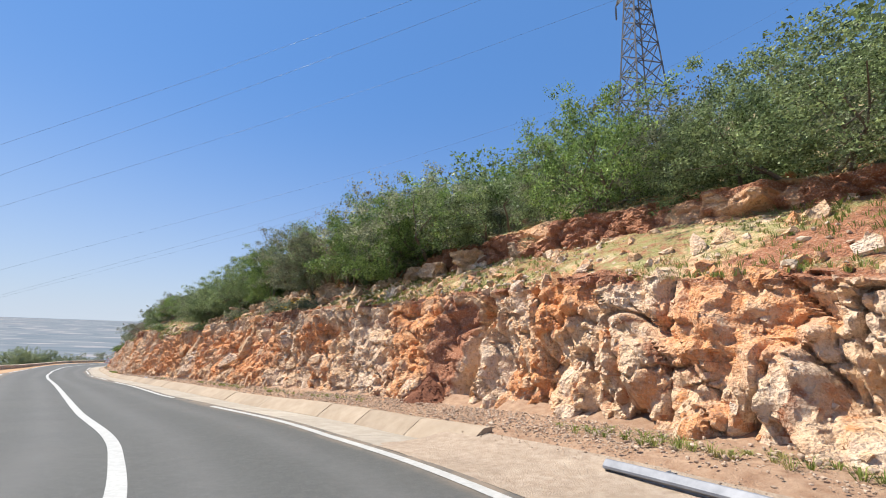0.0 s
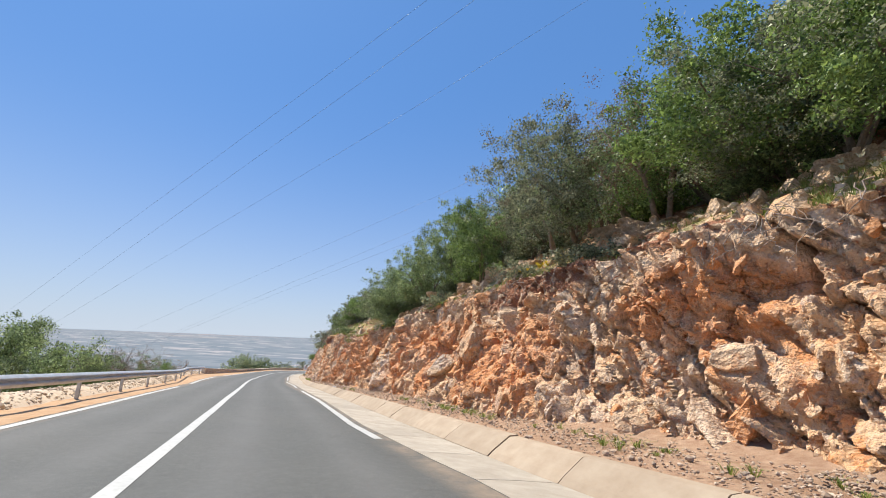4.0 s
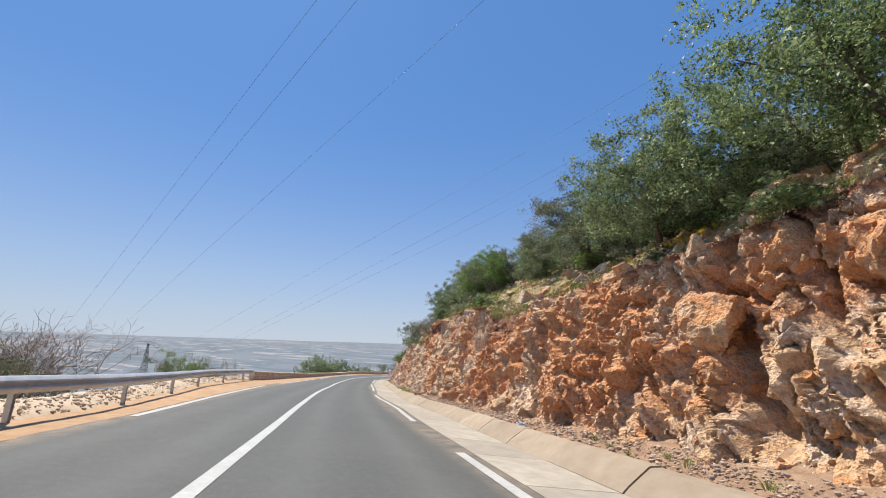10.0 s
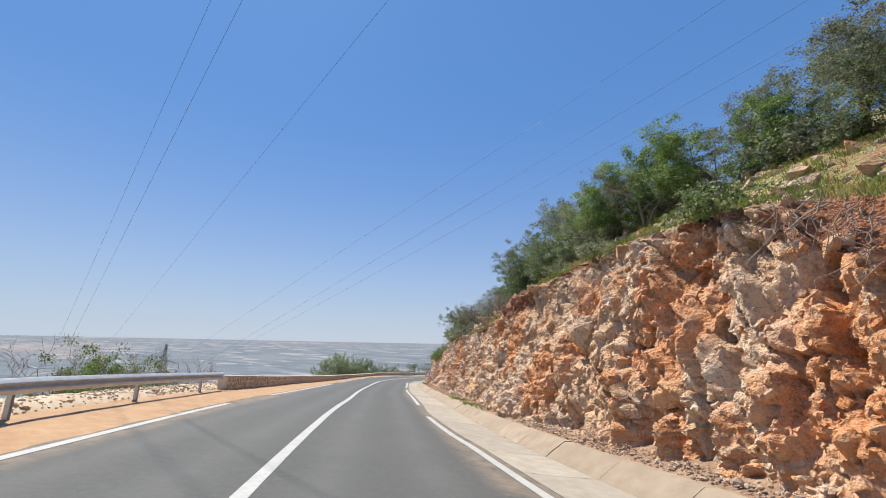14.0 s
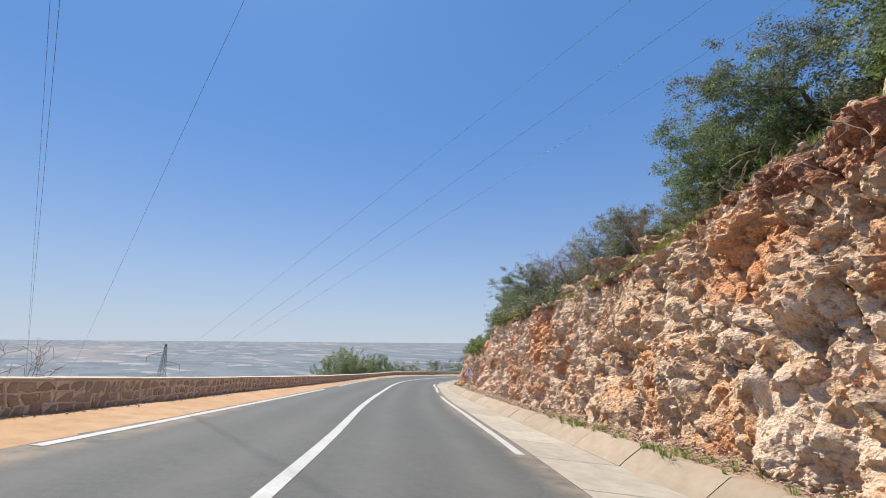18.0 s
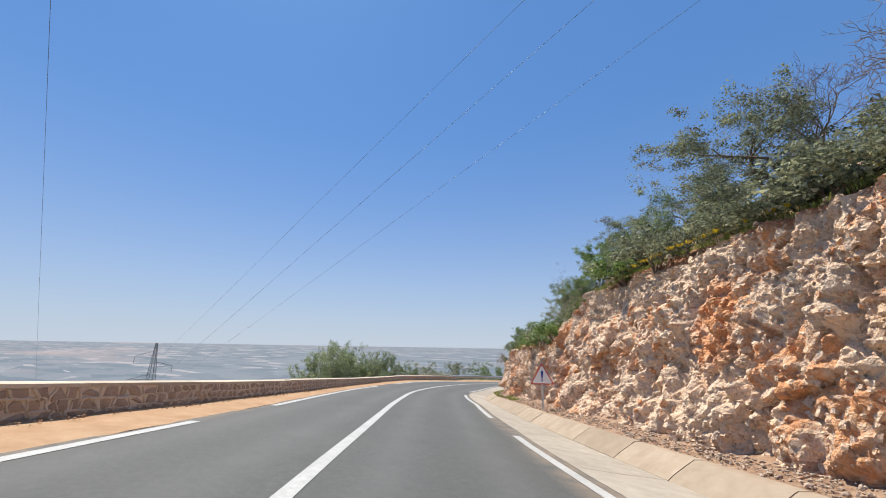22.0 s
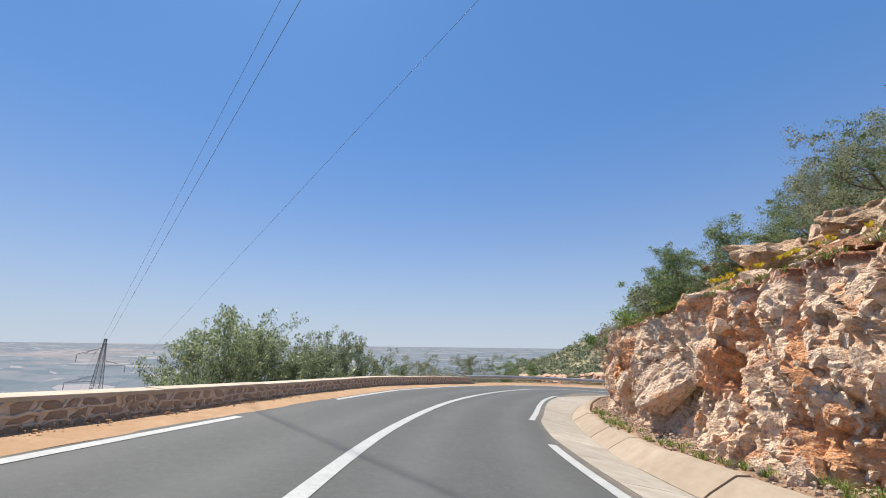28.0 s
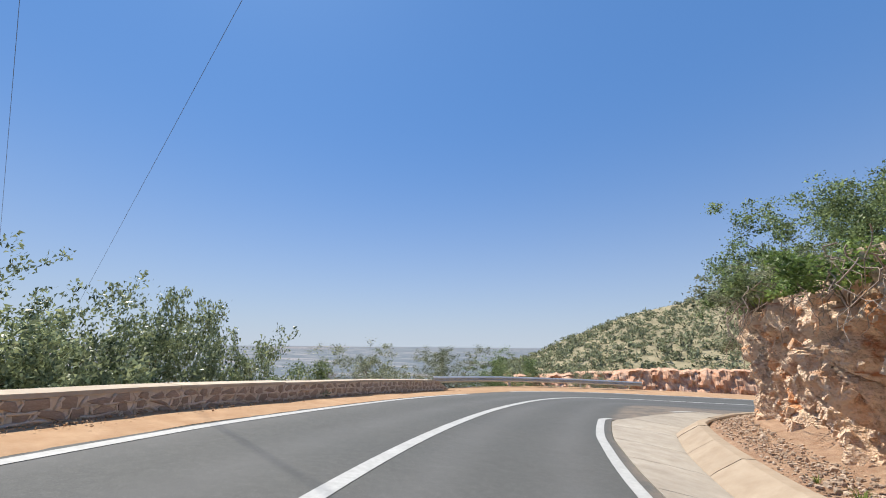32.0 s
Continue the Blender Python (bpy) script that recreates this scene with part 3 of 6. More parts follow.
RAIL_D = [(-40, -3.75), (42, -3.78), (47, -4.2), (52, -4.8), (58, -4.95), (64, -5.15), (80, -5.2)]
WALL_D = [(55, -5.1), (63, -4.85), (71, -4.4), (76, -4.0), (80, -3.75), (84, -3.55), (88, -3.40), (96, -3.25), (103, -3.30), (112, -3.55), (122, -4.3), (150, -4.9)]
shoulder = strip("dirt_shoulder", -38, S_END, lambda s: [(d, u) for d, u in zip(lerp(along(s, LEFT_LINE) - 0.16, (along(s, WALL_D) if s > 62 else -4.6) - 0.5, 9), (0.0, 0.012, 0.02, 0.03, 0.045, 0.05, 0.06, 0.08, 0.08))], DIRT, 0.3, rough=0.022, salt=7)
tagged(shoulder, "smooth orange dirt shoulder beside the road", "shoulder", kind="structure")


# ---- the rock cut ----
HILL = [(-40, 0.5), (60, 0.52), (80, 0.48), (102, 0.44), (108, 0.30), (150, 0.25)]
SOIL_SPOTS = [(9.3, 1.6, 0.42, 1.7), (22.5, 3.4, 3.0, 0.5), (47.5, 3.6, 1.2, 0.5), (60.5, 4.2, 2.0, 0.6)]
STAIN_SPOTS = [(3.2, 1.9, 0.9, 1.0), (9.9, 2.0, 0.8, 1.3), (10.9, 2.9, 1.2, 0.7), (5.6, 2.4, 0.7, 0.6), (27.5, 1.2, 0.9, 1.1), (24, 1.6, 1.2, 0.9), (35.5, 2.6, 1.8, 0.8), (31.8, 2.4, 1.2, 0.9), (40, 1.6, 2.4, 1.7), (46.5, 1.6, 1.6, 1.6),
               (44.5, 2.0, 2.0, 1.4), (50.2, 2.6, 1.2, 1.7), (54.0, 2.6, 0.8, 1.4), (55.6, 1.1, 1.7, 0.9), (59.3, 2.5, 0.8, 1.6), (62.5, 3.1, 1.0, 0.9), (72, 2.6, 1.2, 1.2), (77.5, 2.2, 0.8, 1.0), (87.2, 2.4, 0.45, 1.3), (96, 1.3, 0.6, 0.5), (101.0, 1.5, 0.9, 0.8), (103.5, 1.6, 0.6, 0.6), (22, 1.5, 2.0, 1.2), (28.5, 2.3, 2.5, 0.9), (31, 1.2, 1.5, 0.9), (17, 2.2, 1.5, 0.8), (37, 1.2, 1.2, 0.8)]


CRUMBLY = [(-10, 0.35), (34, 0.35), (39, 1.0), (48, 1.0), (51, 0.35), (55, 0.5), (58, 1.0), (78, 0.95), (86, 0.6), (92, 0.25), (130, 0.2)]


def crest_d(s):
    return along(s, CLIFF_D) + along(s, LEAN) * along(s, CREST)


def hill_up(s, d):
    """Height of the hillside over the road behind the crest."""
    over = np.maximum(np.asarray(d, float) - crest_d(s), 0)
    return along(s, CREST) + along(s, HILL) * np.minimum(over, 90) + 0.08


def spots(s, h, table):
    out = np.zeros(len(s))
    for a, b, rs, rh in table:
        out = np.maximum(out, np.exp(-(((s - a) / rs) ** 2 + ((h - b) / rh) ** 2) ** 2))
    return out


def rock_cut():
    s = np.arange(-5, 121, 0.042)
    nf, nt = NF, 30
    crest, foot, lean = along(s, CREST), along(s, CLIFF_D), along(s, LEAN)
    crest = crest + 0.45 * (fractal(np.stack([s / 1.7, 0 * s, 0 * s], 1), 31, 3) - 0.5)
    # a hollow eaten out under the turf
    hollow = np.exp(-(((s - 46.7) / 1.4) ** 4))
    brow = crest
    crest = crest - 0.7 * hollow
    u = np.linspace(0, 1, nf)
    h_face = -0.45 + (crest[:, None] + 0.45) * u[None]
    d_face = foot[:, None] + lean[:, None] * np.maximum(h_face, 0) - 0.1 * np.maximum(-h_face, 0)
    w = np.linspace(0.04, 1, nt) ** 1.25 * 4.2
    h_top = brow[:, None] - 0.7 * hollow[:, None] * np.clip((1.35 - w[None]) / 0.15, 0, 1) + along(s, HILL)[:, None] * w[None] * np.minimum(1, 0.45 + w[None] * 0.3)
    d_top = d_face[:, -1:] + w[None]
    h, d = np.hstack([h_face, h_top]), np.hstack([d_face, d_top])
    k = nf + nt
    S = np.repeat(s, k)
    H, D = h.ravel(), d.ravel()
    face = np.clip(1.15 - np.hstack([np.zeros((len(s), nf)), np.repeat(w[None] / 1.1, len(s), 0)]).ravel(), 0.10, 1)
    P = np.stack([S, H * 1.0, D], 1)
    warp = np.stack([fractal(P * 0.9 + 7 * n, 3 + n, 3) for n in range(3)], 1) - 0.5
    # the joints run aslant, so that the blocks stand in leaning columns
    Q = P + 0.5 * warp
    slant = 0.50 + 0.5 * (fractal(np.stack([S / 9.0, 0 * S, 0 * S], 1), 71, 2) - 0.5)
    Q = np.stack([Q[:, 0] - slant * Q[:, 1], Q[:, 1], Q[:, 2]], 1)
    fine = along(S, CRUMBLY) * np.clip(0.55 + 1.6 * (fractal(np.stack([S / 4.0, H / 2.5, 0 * S], 1), 77, 2) - 0.4), 0.2, 1.2)
    rel = 0.55 * (fractal(P * 0.28, 41, 3) - 0.5) * 2
    tone, gap = np.zeros(len(S)), np.zeros(len(S))
    # broken faces at four sizes; they stand taller than wide where the rock is sound
    tall = 0.42 + 0.45 * np.clip(fine, 0, 1)
    for size, amp, salt, share in ((0.60, 0.60 * (1.1 - 0.6 * fine), 100, 0.35), (1.45, 0.42 - 0.10 * fine, 200, 0.40), (3.6, 0.25, 300, 0.25), (8.0, 0.085 + 0.025 * fine, 400, 0.10)):
        a, own, crease = crags(np.stack([Q[:, 0], Q[:, 1] * tall + 0.3 * Q[:, 0], Q[:, 2] * 0.6], 1) * size, salt)
        rel += amp * a
        tone += share * own
        gap = np.maximum(gap, crease * (own < 0.6) * (1.6 * share))
    # narrow cracks that follow the joints
    for scale, salt, width, deep in (((0.9, 0.30, 0.5), 141, 0.018, 0.34), ((2.2, 0.8, 1.2), 151, 0.024, 0.18)):
        crack = np.exp(-(((fractal(Q * scale, salt, 3) - 0.5) / width) ** 2)) * np.clip(1.15 - fine, 0.2, 1)
        rel -= deep * crack
        gap = np.maximum(gap, 0.4 * crack)
    # upright ribs and open seams where the road first meets the cut, and at its end
    rib = np.interp(S, [12, 20, 38, 40, 48, 52, 90, 97], [0.35, 0.3, 0.3, 0.6, 0.6, 0.1, 0.1, 0.4])
    rel += rib * 0.45 * (fractal(Q * (2.4, 0.9, 1.2), 121, 3) - 0.5) - rib * 0.50 * np.clip((fractal(Q * (2.9, 1.2, 1.2) + 5, 131, 2) - 0.57) / 0.05, 0, 1)
    # the gully with red earth, and two open clefts
    gully = np.exp(-(((S - 9.25 + 0.12 * H) / 0.48) ** 2)) * np.clip((3.3 - H) / 0.8, 0, 1)
    cleft = 1.4 * np.exp(-(((S - 8.45 + 0.10 * H) / 0.26) ** 2)) * np.clip((3.0 - H) / 0.8, 0, 1)
    cleft += np.exp(-(((S - 36.1 - 0.55 * (H - 1.2)) / 0.30) ** 2)) * np.clip((3.0 - H) / 0.6, 0, 1) * np.clip(H / 0.4, 0, 1)
    cleft += np.exp(-(((S - 105.6 + 0.25 * H) / 0.20) ** 2)) * np.clip((2.4 - H) / 0.5, 0, 1)
    rel = rel * (1 - 0.6 * gully) - 0.60 * gully - 0.85 * cleft
    fade = np.clip((H + 0.5) / 0.45, 0.15, 1)
    rel *= face * fade
    up = (0.05 + 0.5 * (1 - face)) * rel
    p = at(S, D - rel * (0.35 + 0.65 * face), H + up)
    soil = np.maximum(spots(S, H, SOIL_SPOTS), 1.1 * gully)
    top = np.clip((H - along(S, CREST) + 0.35) / 0.5, 0, 1)
    soil = np.maximum(soil, np.repeat(hollow, k) * np.clip((H - along(S, CREST) + 0.9) / 0.4, 0, 1) * (np.tile(np.r_[np.zeros(nf), w], len(s)) < 1.36))
    patch = fractal(P * 0.8, 55, 4)
    soil = np.maximum(soil, gap * np.clip((fractal(P * 0.6 + 9, 56, 3) - 0.28) / 0.15, 0, 1))
    soil = np.maximum(soil, top * np.clip((patch - 0.36) / 0.12, 0, 1) * 0.9)
    grass = np.clip((H - along(S, CREST) - 0.02) / 0.35, 0, 1) * np.clip((fractal(P * 0.55 + 40, 66, 3) - 0.40 + 0.15 * np.exp(-(((S - 51) / 6) ** 4))) / 0.15, 0, 1)
    stain = np.clip(spots(S, H, STAIN_SPOTS) * 1.1 + 0.55 * (fractal(P * 0.7, 88, 3) - 0.52), 0, 1)
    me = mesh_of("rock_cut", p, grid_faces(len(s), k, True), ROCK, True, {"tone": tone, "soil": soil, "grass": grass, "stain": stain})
    me.set_sharp_from_angle(angle=radians(26))
    ob = put("rock_cut", me)
    tagged(ob, "tall broken limestone road cut, beige and rust-orange", "rock face", kind="structure")
    return ob, p.reshape(len(s), k, 3), s, h, stain.reshape(len(s), k)


NF = 136
CUT, CUT_P, CUT_S, CUT_H, CUT_STAIN = rock_cut()


def chunk(seed, cuts=9, worn=0.025, rough=0.0, rounds=2):
    """An angular block: a cube cut by random planes, its edges slightly worn. Vertices and triangles."""
    q = random.Random(seed)
    bm = bmesh.new()
    bmesh.ops.create_cube(bm, size=1.0)
    for n in range(cuts):
        way = Vector((q.gauss(0, 1), q.gauss(0, 1), q.gauss(0, 1))).normalized()
        cut = bmesh.ops.bisect_plane(bm, geom=bm.verts[:] + bm.edges[:] + bm.faces[:], plane_co=way * q.uniform(0.30, 0.50), plane_no=way, clear_outer=True)
        rim = [e for e in cut["geom_cut"] if isinstance(e, bmesh.types.BMEdge)]
        if rim:
            bmesh.ops.contextual_create(bm, geom=rim)
    bmesh.ops.remove_doubles(bm, verts=bm.verts[:], dist=0.03)
    bmesh.ops.dissolve_degenerate(bm, dist=0.01, edges=bm.edges[:])
    if worn:
        bevelled(bm, worn, 1)
    if rough:
        bmesh.ops.triangulate(bm, faces=bm.faces[:])
        for n in range(rounds):
            bmesh.ops.subdivide_edges(bm, edges=[e for e in bm.edges if e.calc_length() > (0.13 if rounds < 3 else 0.07)], cuts=1)
            bmesh.ops.triangulate(bm, faces=bm.faces[:])
        bm.normal_update()
        p = np.array([v.co[:] for v in bm.verts]) + seed
        lift = 0.6 * facets(p * 2.6, seed, 1.2, 0.5, False, 1.0, 0.15) + 0.5 * facets(p * 5.5, seed + 9, 1.0, 0.4)
        for v, w, e in zip(bm.verts, [v.normal.copy() for v in bm.verts], lift):
            v.co += w * (rough * float(e))
    bmesh.ops.triangulate(bm, faces=bm.faces[:])
    bmesh.ops.recalc_face_normals(bm, faces=bm.faces[:])
    bm.verts.index_update()
    out = np.array([v.co[:] for v in bm.verts]), np.array([[v.index for v in f.verts] for f in bm.faces])
    bm.free()
    return out


CHUNKS = [chunk(60 + n, 7 + n % 5, 0.02, 0.07) for n in range(16)]
ROUGH = [chunk(260 + n, 8, 0.0) for n in range(24)]
PEBBLES = [chunk(160 + n, 5, 0.0) for n in range(14)]


def place_chunks(count, size, seed, models, weight, proud=0.14, top=0.0, low=0):
    """Blocks set into the face, their joints dipping the same way. Gives vertices, triangles and stain, block by block."""
    r = np.random.default_rng(seed)
    nf = NF
    rows = len(CUT_S)
    w = weight(CUT_S)
    i = r.choice(rows, count, p=w / w.sum())
    j = np.clip((low + r.beta(1.05, 1.05, count) * (nf + top - low)).astype(int), 4, CUT_H.shape[1] - 1)
    out = []
    for n in range(count):
        v, f = models[r.integers(len(models))]
        a, b = i[n], j[n]
        if abs(CUT_S[a] - 9.2 + 0.12 * CUT_H[a, b]) < 0.40 and CUT_H[a, b] < 3.0:
            continue
        loose = 5 + 9 * float(along(CUT_S[a], CRUMBLY)) + (12 if low else 0)
        k = size(CUT_S[a], r) * (float(np.interp(b, [nf - 14, nf], [1.0, 0.6])) if not low else 1.0)
        turn = pose(0, 0, 0, r.normal(14, loose), r.normal(20, loose), heading(CUT_S[a]) + r.normal(0, 1.3 * loose)).to_3x3()
        c = CUT_P[a, b] + np.array(at(CUT_S[a], 1.0) - at(CUT_S[a], 0.0)) * (proud * k * r.uniform(0.0, 1.7))
        shape = np.array((r.uniform(0.8, 1.1), r.uniform(0.6, 1.1), r.uniform(0.85, 1.65) * (1.35 if CUT_S[a] > 99 else 1.0))) * k
        out.append(((v * shape) @ np.array(turn).T + c, f, np.full(len(v), CUT_STAIN[a, b])))
    return out


def join_chunks(name, pieces, parent, label):
    n = np.cumsum([0] + [len(v) for v, _, _ in pieces])
    me = mesh_of(name, np.concatenate([v for v, _, _ in pieces]), np.concatenate([f + o for (_, f, _), o in zip(pieces, n)]), CHUNK, False, {"stain": np.concatenate([t for _, _, t in pieces])})
    return tagged(put(name, me, parent), label, kind="stuff")


def crumb(s):
    return along(s, CRUMBLY)


join_chunks("crest_rock", place_chunks(900, lambda s, r: 0.15 + 0.45 * r.beta(1.2, 3.0), 8, ROUGH, lambda s: (s > -3) * (s < 112) * (0.25 + 0.45 * (s < 17) + 0.7 * (s > 26) * (s < 38) + 0.6 * (s > 64) * (s < 74)), 0.05, 28, NF), CUT, "broken rock lying on the crest above the cut")
# the large blocks one by one, the broken rock between them as stuff
for v, f, st in place_chunks(280, lambda s, r: r.uniform(0.22, 0.52) * (1.15 - 0.4 * crumb(s)) * np.interp(s, [85, 91], [1.0, 0.68]), 5, CHUNKS, lambda s: (s > -2) * (s < 117) * (1.35 - 1.0 * crumb(s)) * np.where(s < 14, 0.6, 1.0) * np.interp(s, [94, 100], [1.0, 0.4]), 0.95):
    put("block", mesh_of("block", v, f, CHUNK, False, {"stain": st}), CUT)
HUGE = [chunk(640 + n, 12, 0.015, 0.07, 4) for n in range(7)]
for n, (s, h, size) in enumerate(((24.6, 1.9, 2.0), (26.6, 1.2, 1.6), (30.5, 1.6, 1.8), (33.5, 2.1, 2.0), (36.8, 1.8, 2.0), (53.5, 2.3, 1.6),
                                  (82.8, 2.3, 1.6), (91.5, 1.1, 1.2), (97.6, 1.0, 1.3), (100.6, 1.0, 1.5), (102.6, 1.3, 1.3))):
    v, f = HUGE[n % 7]
    size *= 0.52 if s < 80 else 0.8
    q = random.Random(90 + n)
    turn = np.array(pose(0, 0, 0, q.gauss(12, 8), q.gauss(22, 8), heading(s) + q.gauss(0, 12)).to_3x3())
    c = at(s, float(along(s, CLIFF_D) + along(s, LEAN) * h) + 0.34 * size, h)
    v = (v * (0.8 * size, (1.05 if s < 95 else 0.8) * size, (1.15 if s < 95 else 1.45) * size)) @ turn.T + c
    put("block", mesh_of("block", v, f, CHUNK, False, {"stain": 0.3 * fractal(v * 1.5, 44, 2)}), CUT)
join_chunks("broken_rock", place_chunks(6500, lambda s, r: (0.08 + 0.20 * r.beta(1.2, 2.2) * (1.2 - 0.6 * crumb(s))) * np.interp(s, [94, 100], [1.0, 0.6]), 6, ROUGH, lambda s: 0.7 + 0.3 * crumb(s) + 0.3 * (s > 97) - 0.40 * (s < 16), 0.55, 4), CUT, "angular broken limestone of the face")
join_chunks("small_rock", place_chunks(15000, lambda s, r: 0.035 + 0.11 * r.beta(1.1, 2.6), 7, PEBBLES, lambda s: (0.5 + 0.6 * crumb(s)) * np.interp(s, [8, 18, 92, 97], [0.45, 1.0, 1.0, 0.45]), 0.36, 8), CUT, "small angular stones lodged in the face")


# ---- the ground: hillside, drop and plain in one sheet ----
PLAIN_Z = -64.0


def road_place(x, y):
    """The nearest place along the road, and the distance right of it, for places on the map."""
    pts, ss, tn = LINE[::8, :2], S_ALL[::8], _tan[::8]
    s, d = np.zeros(len(x)), np.zeros(len(x))
    for i in range(0, len(x), 8000):
        dx, dy = x[i : i + 8000, None] - pts[None, :, 0], y[i : i + 8000, None] - pts[None, :, 1]
        q = dx * dx + dy * dy
        n = q.argmin(1)
        r = np.arange(len(n))
        side = dx[r, n] * tn[n, 1] - dy[r, n] * tn[n, 0]
        s[i : i + 8000], d[i : i + 8000] = ss[n], np.sign(side) * np.sqrt(q[r, n])
    return s, d


def ground_height(x, y):
    s, d = road_place(x, y)
    zr = np.interp(s, S_ALL, LINE[:, 2])
    drop = np.maximum(-d - 5.6, 0)
    n = fractal(np.stack([x / 9, y / 9, 0 * x], 1), 21, 4) - 0.5
    left = zr - 0.12 - 0.35 * np.minimum(drop, 4) - 0.62 * np.maximum(drop - 4, 0) + n * np.minimum(drop, 4) * 0.35
    over = d - crest_d(s)
    right = zr - 0.09 + hill_up(s, d) - np.where(over < 4.6, 0.75, 0.06) + n * np.clip(over - 4, 0, 8) * 0.18
    past = np.clip((s - 96) / 14, 0, 1)
    right -= past * np.maximum(over - 9, 0) * 0.75
    mid = zr - 0.55
    z = np.where(d < -5.0, left, np.where(over > 0.9, right, mid))
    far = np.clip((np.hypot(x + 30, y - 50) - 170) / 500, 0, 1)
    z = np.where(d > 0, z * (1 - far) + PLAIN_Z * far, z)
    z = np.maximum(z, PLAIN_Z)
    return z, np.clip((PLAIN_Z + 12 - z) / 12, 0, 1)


def ground_sheet():
    n = 331
    u = np.linspace(-1, 1, n)
    g = 95 * u + 15000 * np.sign(u) * np.abs(u) ** 9
    X, Y = np.meshgrid(g - 35, g + 58, indexing="ij")
    x, y = X.ravel(), Y.ravel()
    z, plain = ground_height(x, y)
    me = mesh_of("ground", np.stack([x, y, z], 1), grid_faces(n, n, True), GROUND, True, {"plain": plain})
    return tagged(put("ground", me), "scrubby hillside dropping to a wide plain of fields tinted with haze", "ground", kind="structure")


ground_sheet()


# ---- far hill across the valley, with its red cut ----
EYE_FAR = (-66.0, 78.0, -8.2)
RIDGE = [(-60, 16.0), (-25, 11.5), (-8, 8.0), (0, 6.0), (6, 4.7), (12, 3.3), (18, 1.0), (23, -1.2), (26, -2.6), (29.4, -4.2), (36, -6.5), (46, -9.0)]


def far_hill():
    az, r = np.linspace(-60, 34, 150), np.linspace(150, 620, 60)
    A, R = np.meshgrid(az, r, indexing="ij")
    a, q = A.ravel(), R.ravel()
    x, y = EYE_FAR[0] - np.sin(np.radians(a)) * q, EYE_FAR[1] + np.cos(np.radians(a)) * q
    ridge = EYE_FAR[2] + np.tan(np.radians(np.interp(a, [v for v, _ in RIDGE], [w for _, w in RIDGE]))) * 390
    foot = EYE_FAR[2] + np.tan(np.radians(-4.6 - 0.05 * (20 - a))) * 190
    t = np.clip((q - 190) / 200, -0.25, 1)
    z = foot + (np.maximum(ridge, foot) - foot) * np.clip(t, 0, 1) ** 0.85 + np.minimum(t, 0) * 60
    z -= np.maximum(q - 390, 0) * 0.25 + 60 * np.clip((a - 27) / 5, 0, 1) ** 1.5
    z += 5 * (fractal(np.stack([x / 45, y / 45, 0 * x], 1), 17, 4) - 0.5) * np.clip((q - 195) / 60, 0, 1)
    me = mesh_of("far_hill", np.stack([x, y, z], 1), grid_faces(len(az), len(r), False), FAR_SCRUB, True)
    tagged(put("far_hill", me), "dry hillside across the valley dotted with scrub", "hill", kind="structure")
    keep = np.where((q > 196) & (q < 400) & (a < 31) & (a > -30))[0]
    pick = np.random.default_rng(5).choice(keep, 3600)
    jit = np.random.default_rng(6).normal(0, 2.2, (len(pick), 3)) * (1, 1, 0.1)
    return np.stack([x, y, z], 1)[pick] + jit


SCRUB_AT = far_hill()


def far_cut():
    az = np.linspace(29, -12, 300)
    lo, hi = np.interp(az, [-12, 11, 29, 31], [-6.8, -6.3, -5.6, -5.2]), np.interp(az, [-12, 11, 20, 29, 31], [-2.5, -3.2, -4.1, -4.5, -4.7])
    rows = []
    levels = (0, 0.0, 0.12, 0.24, 0.36, 0.48, 0.6, 0.72, 0.84, 0.94, 1.0, 1.0)
    for n, e in enumerate(levels):
        q = 176 + 6 * e + (-8 if n == 1 else 14 if n == 11 else 0) + 7.0 * (fractal(np.stack([az * 1.6, 0 * az + 9 * e, 0 * az], 1), 9, 4) - 0.5)
        el = lo + (hi - lo) * e + 0.5 * (fractal(np.stack([az * 1.5, 0 * az, 0 * az + 5], 1), 12, 3) - 0.5) * e
        rows.append(np.stack([EYE_FAR[0] - np.sin(np.radians(az)) * q, EYE_FAR[1] + np.cos(np.radians(az)) * q, EYE_FAR[2] + np.tan(np.radians(el)) * 178 - (5 if n in (0,) else 0)], 1))
    p = np.stack(rows, 1).reshape(-1, 3)
    me = mesh_of("far_rock_cut", p, grid_faces(len(az), 12, True), FAR_CUT)
    tagged(put("far_rock_cut", me), "low red road cut along the far hillside", "rock face", kind="structure")


far_cut()



def far_mountains():
    """A range on the far side of the plain, made faint by haze in its colour."""
    az = np.linspace(-50, 62, 260)
    crest = 0.25 + 0.55 * fractal(np.stack([az / 7, 0 * az, 0 * az], 1), 61, 4) + np.interp(az, [-50, 0, 18, 26, 33, 62], [1.6, 1.3, 0.75, 0.25, -0.1, -0.2])
    rows = []
    for e, q in ((-0.6, 11500), (0.45, 11800), (1.0, 12200), (-0.6, 13000)):
        el = np.radians(np.where(e < 0, e, crest * e))
        rows.append(np.stack([EYE_FAR[0] - np.sin(np.radians(az)) * q, EYE_FAR[1] + np.cos(np.radians(az)) * q, EYE_FAR[2] + np.tan(el) * q], 1))
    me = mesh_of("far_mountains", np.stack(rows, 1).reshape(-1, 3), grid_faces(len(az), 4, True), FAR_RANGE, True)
    tagged(put("far_mountains", me), "mountain range beyond the plain, tinted with haze blue", "mountains", kind="structure")


far_mountains()


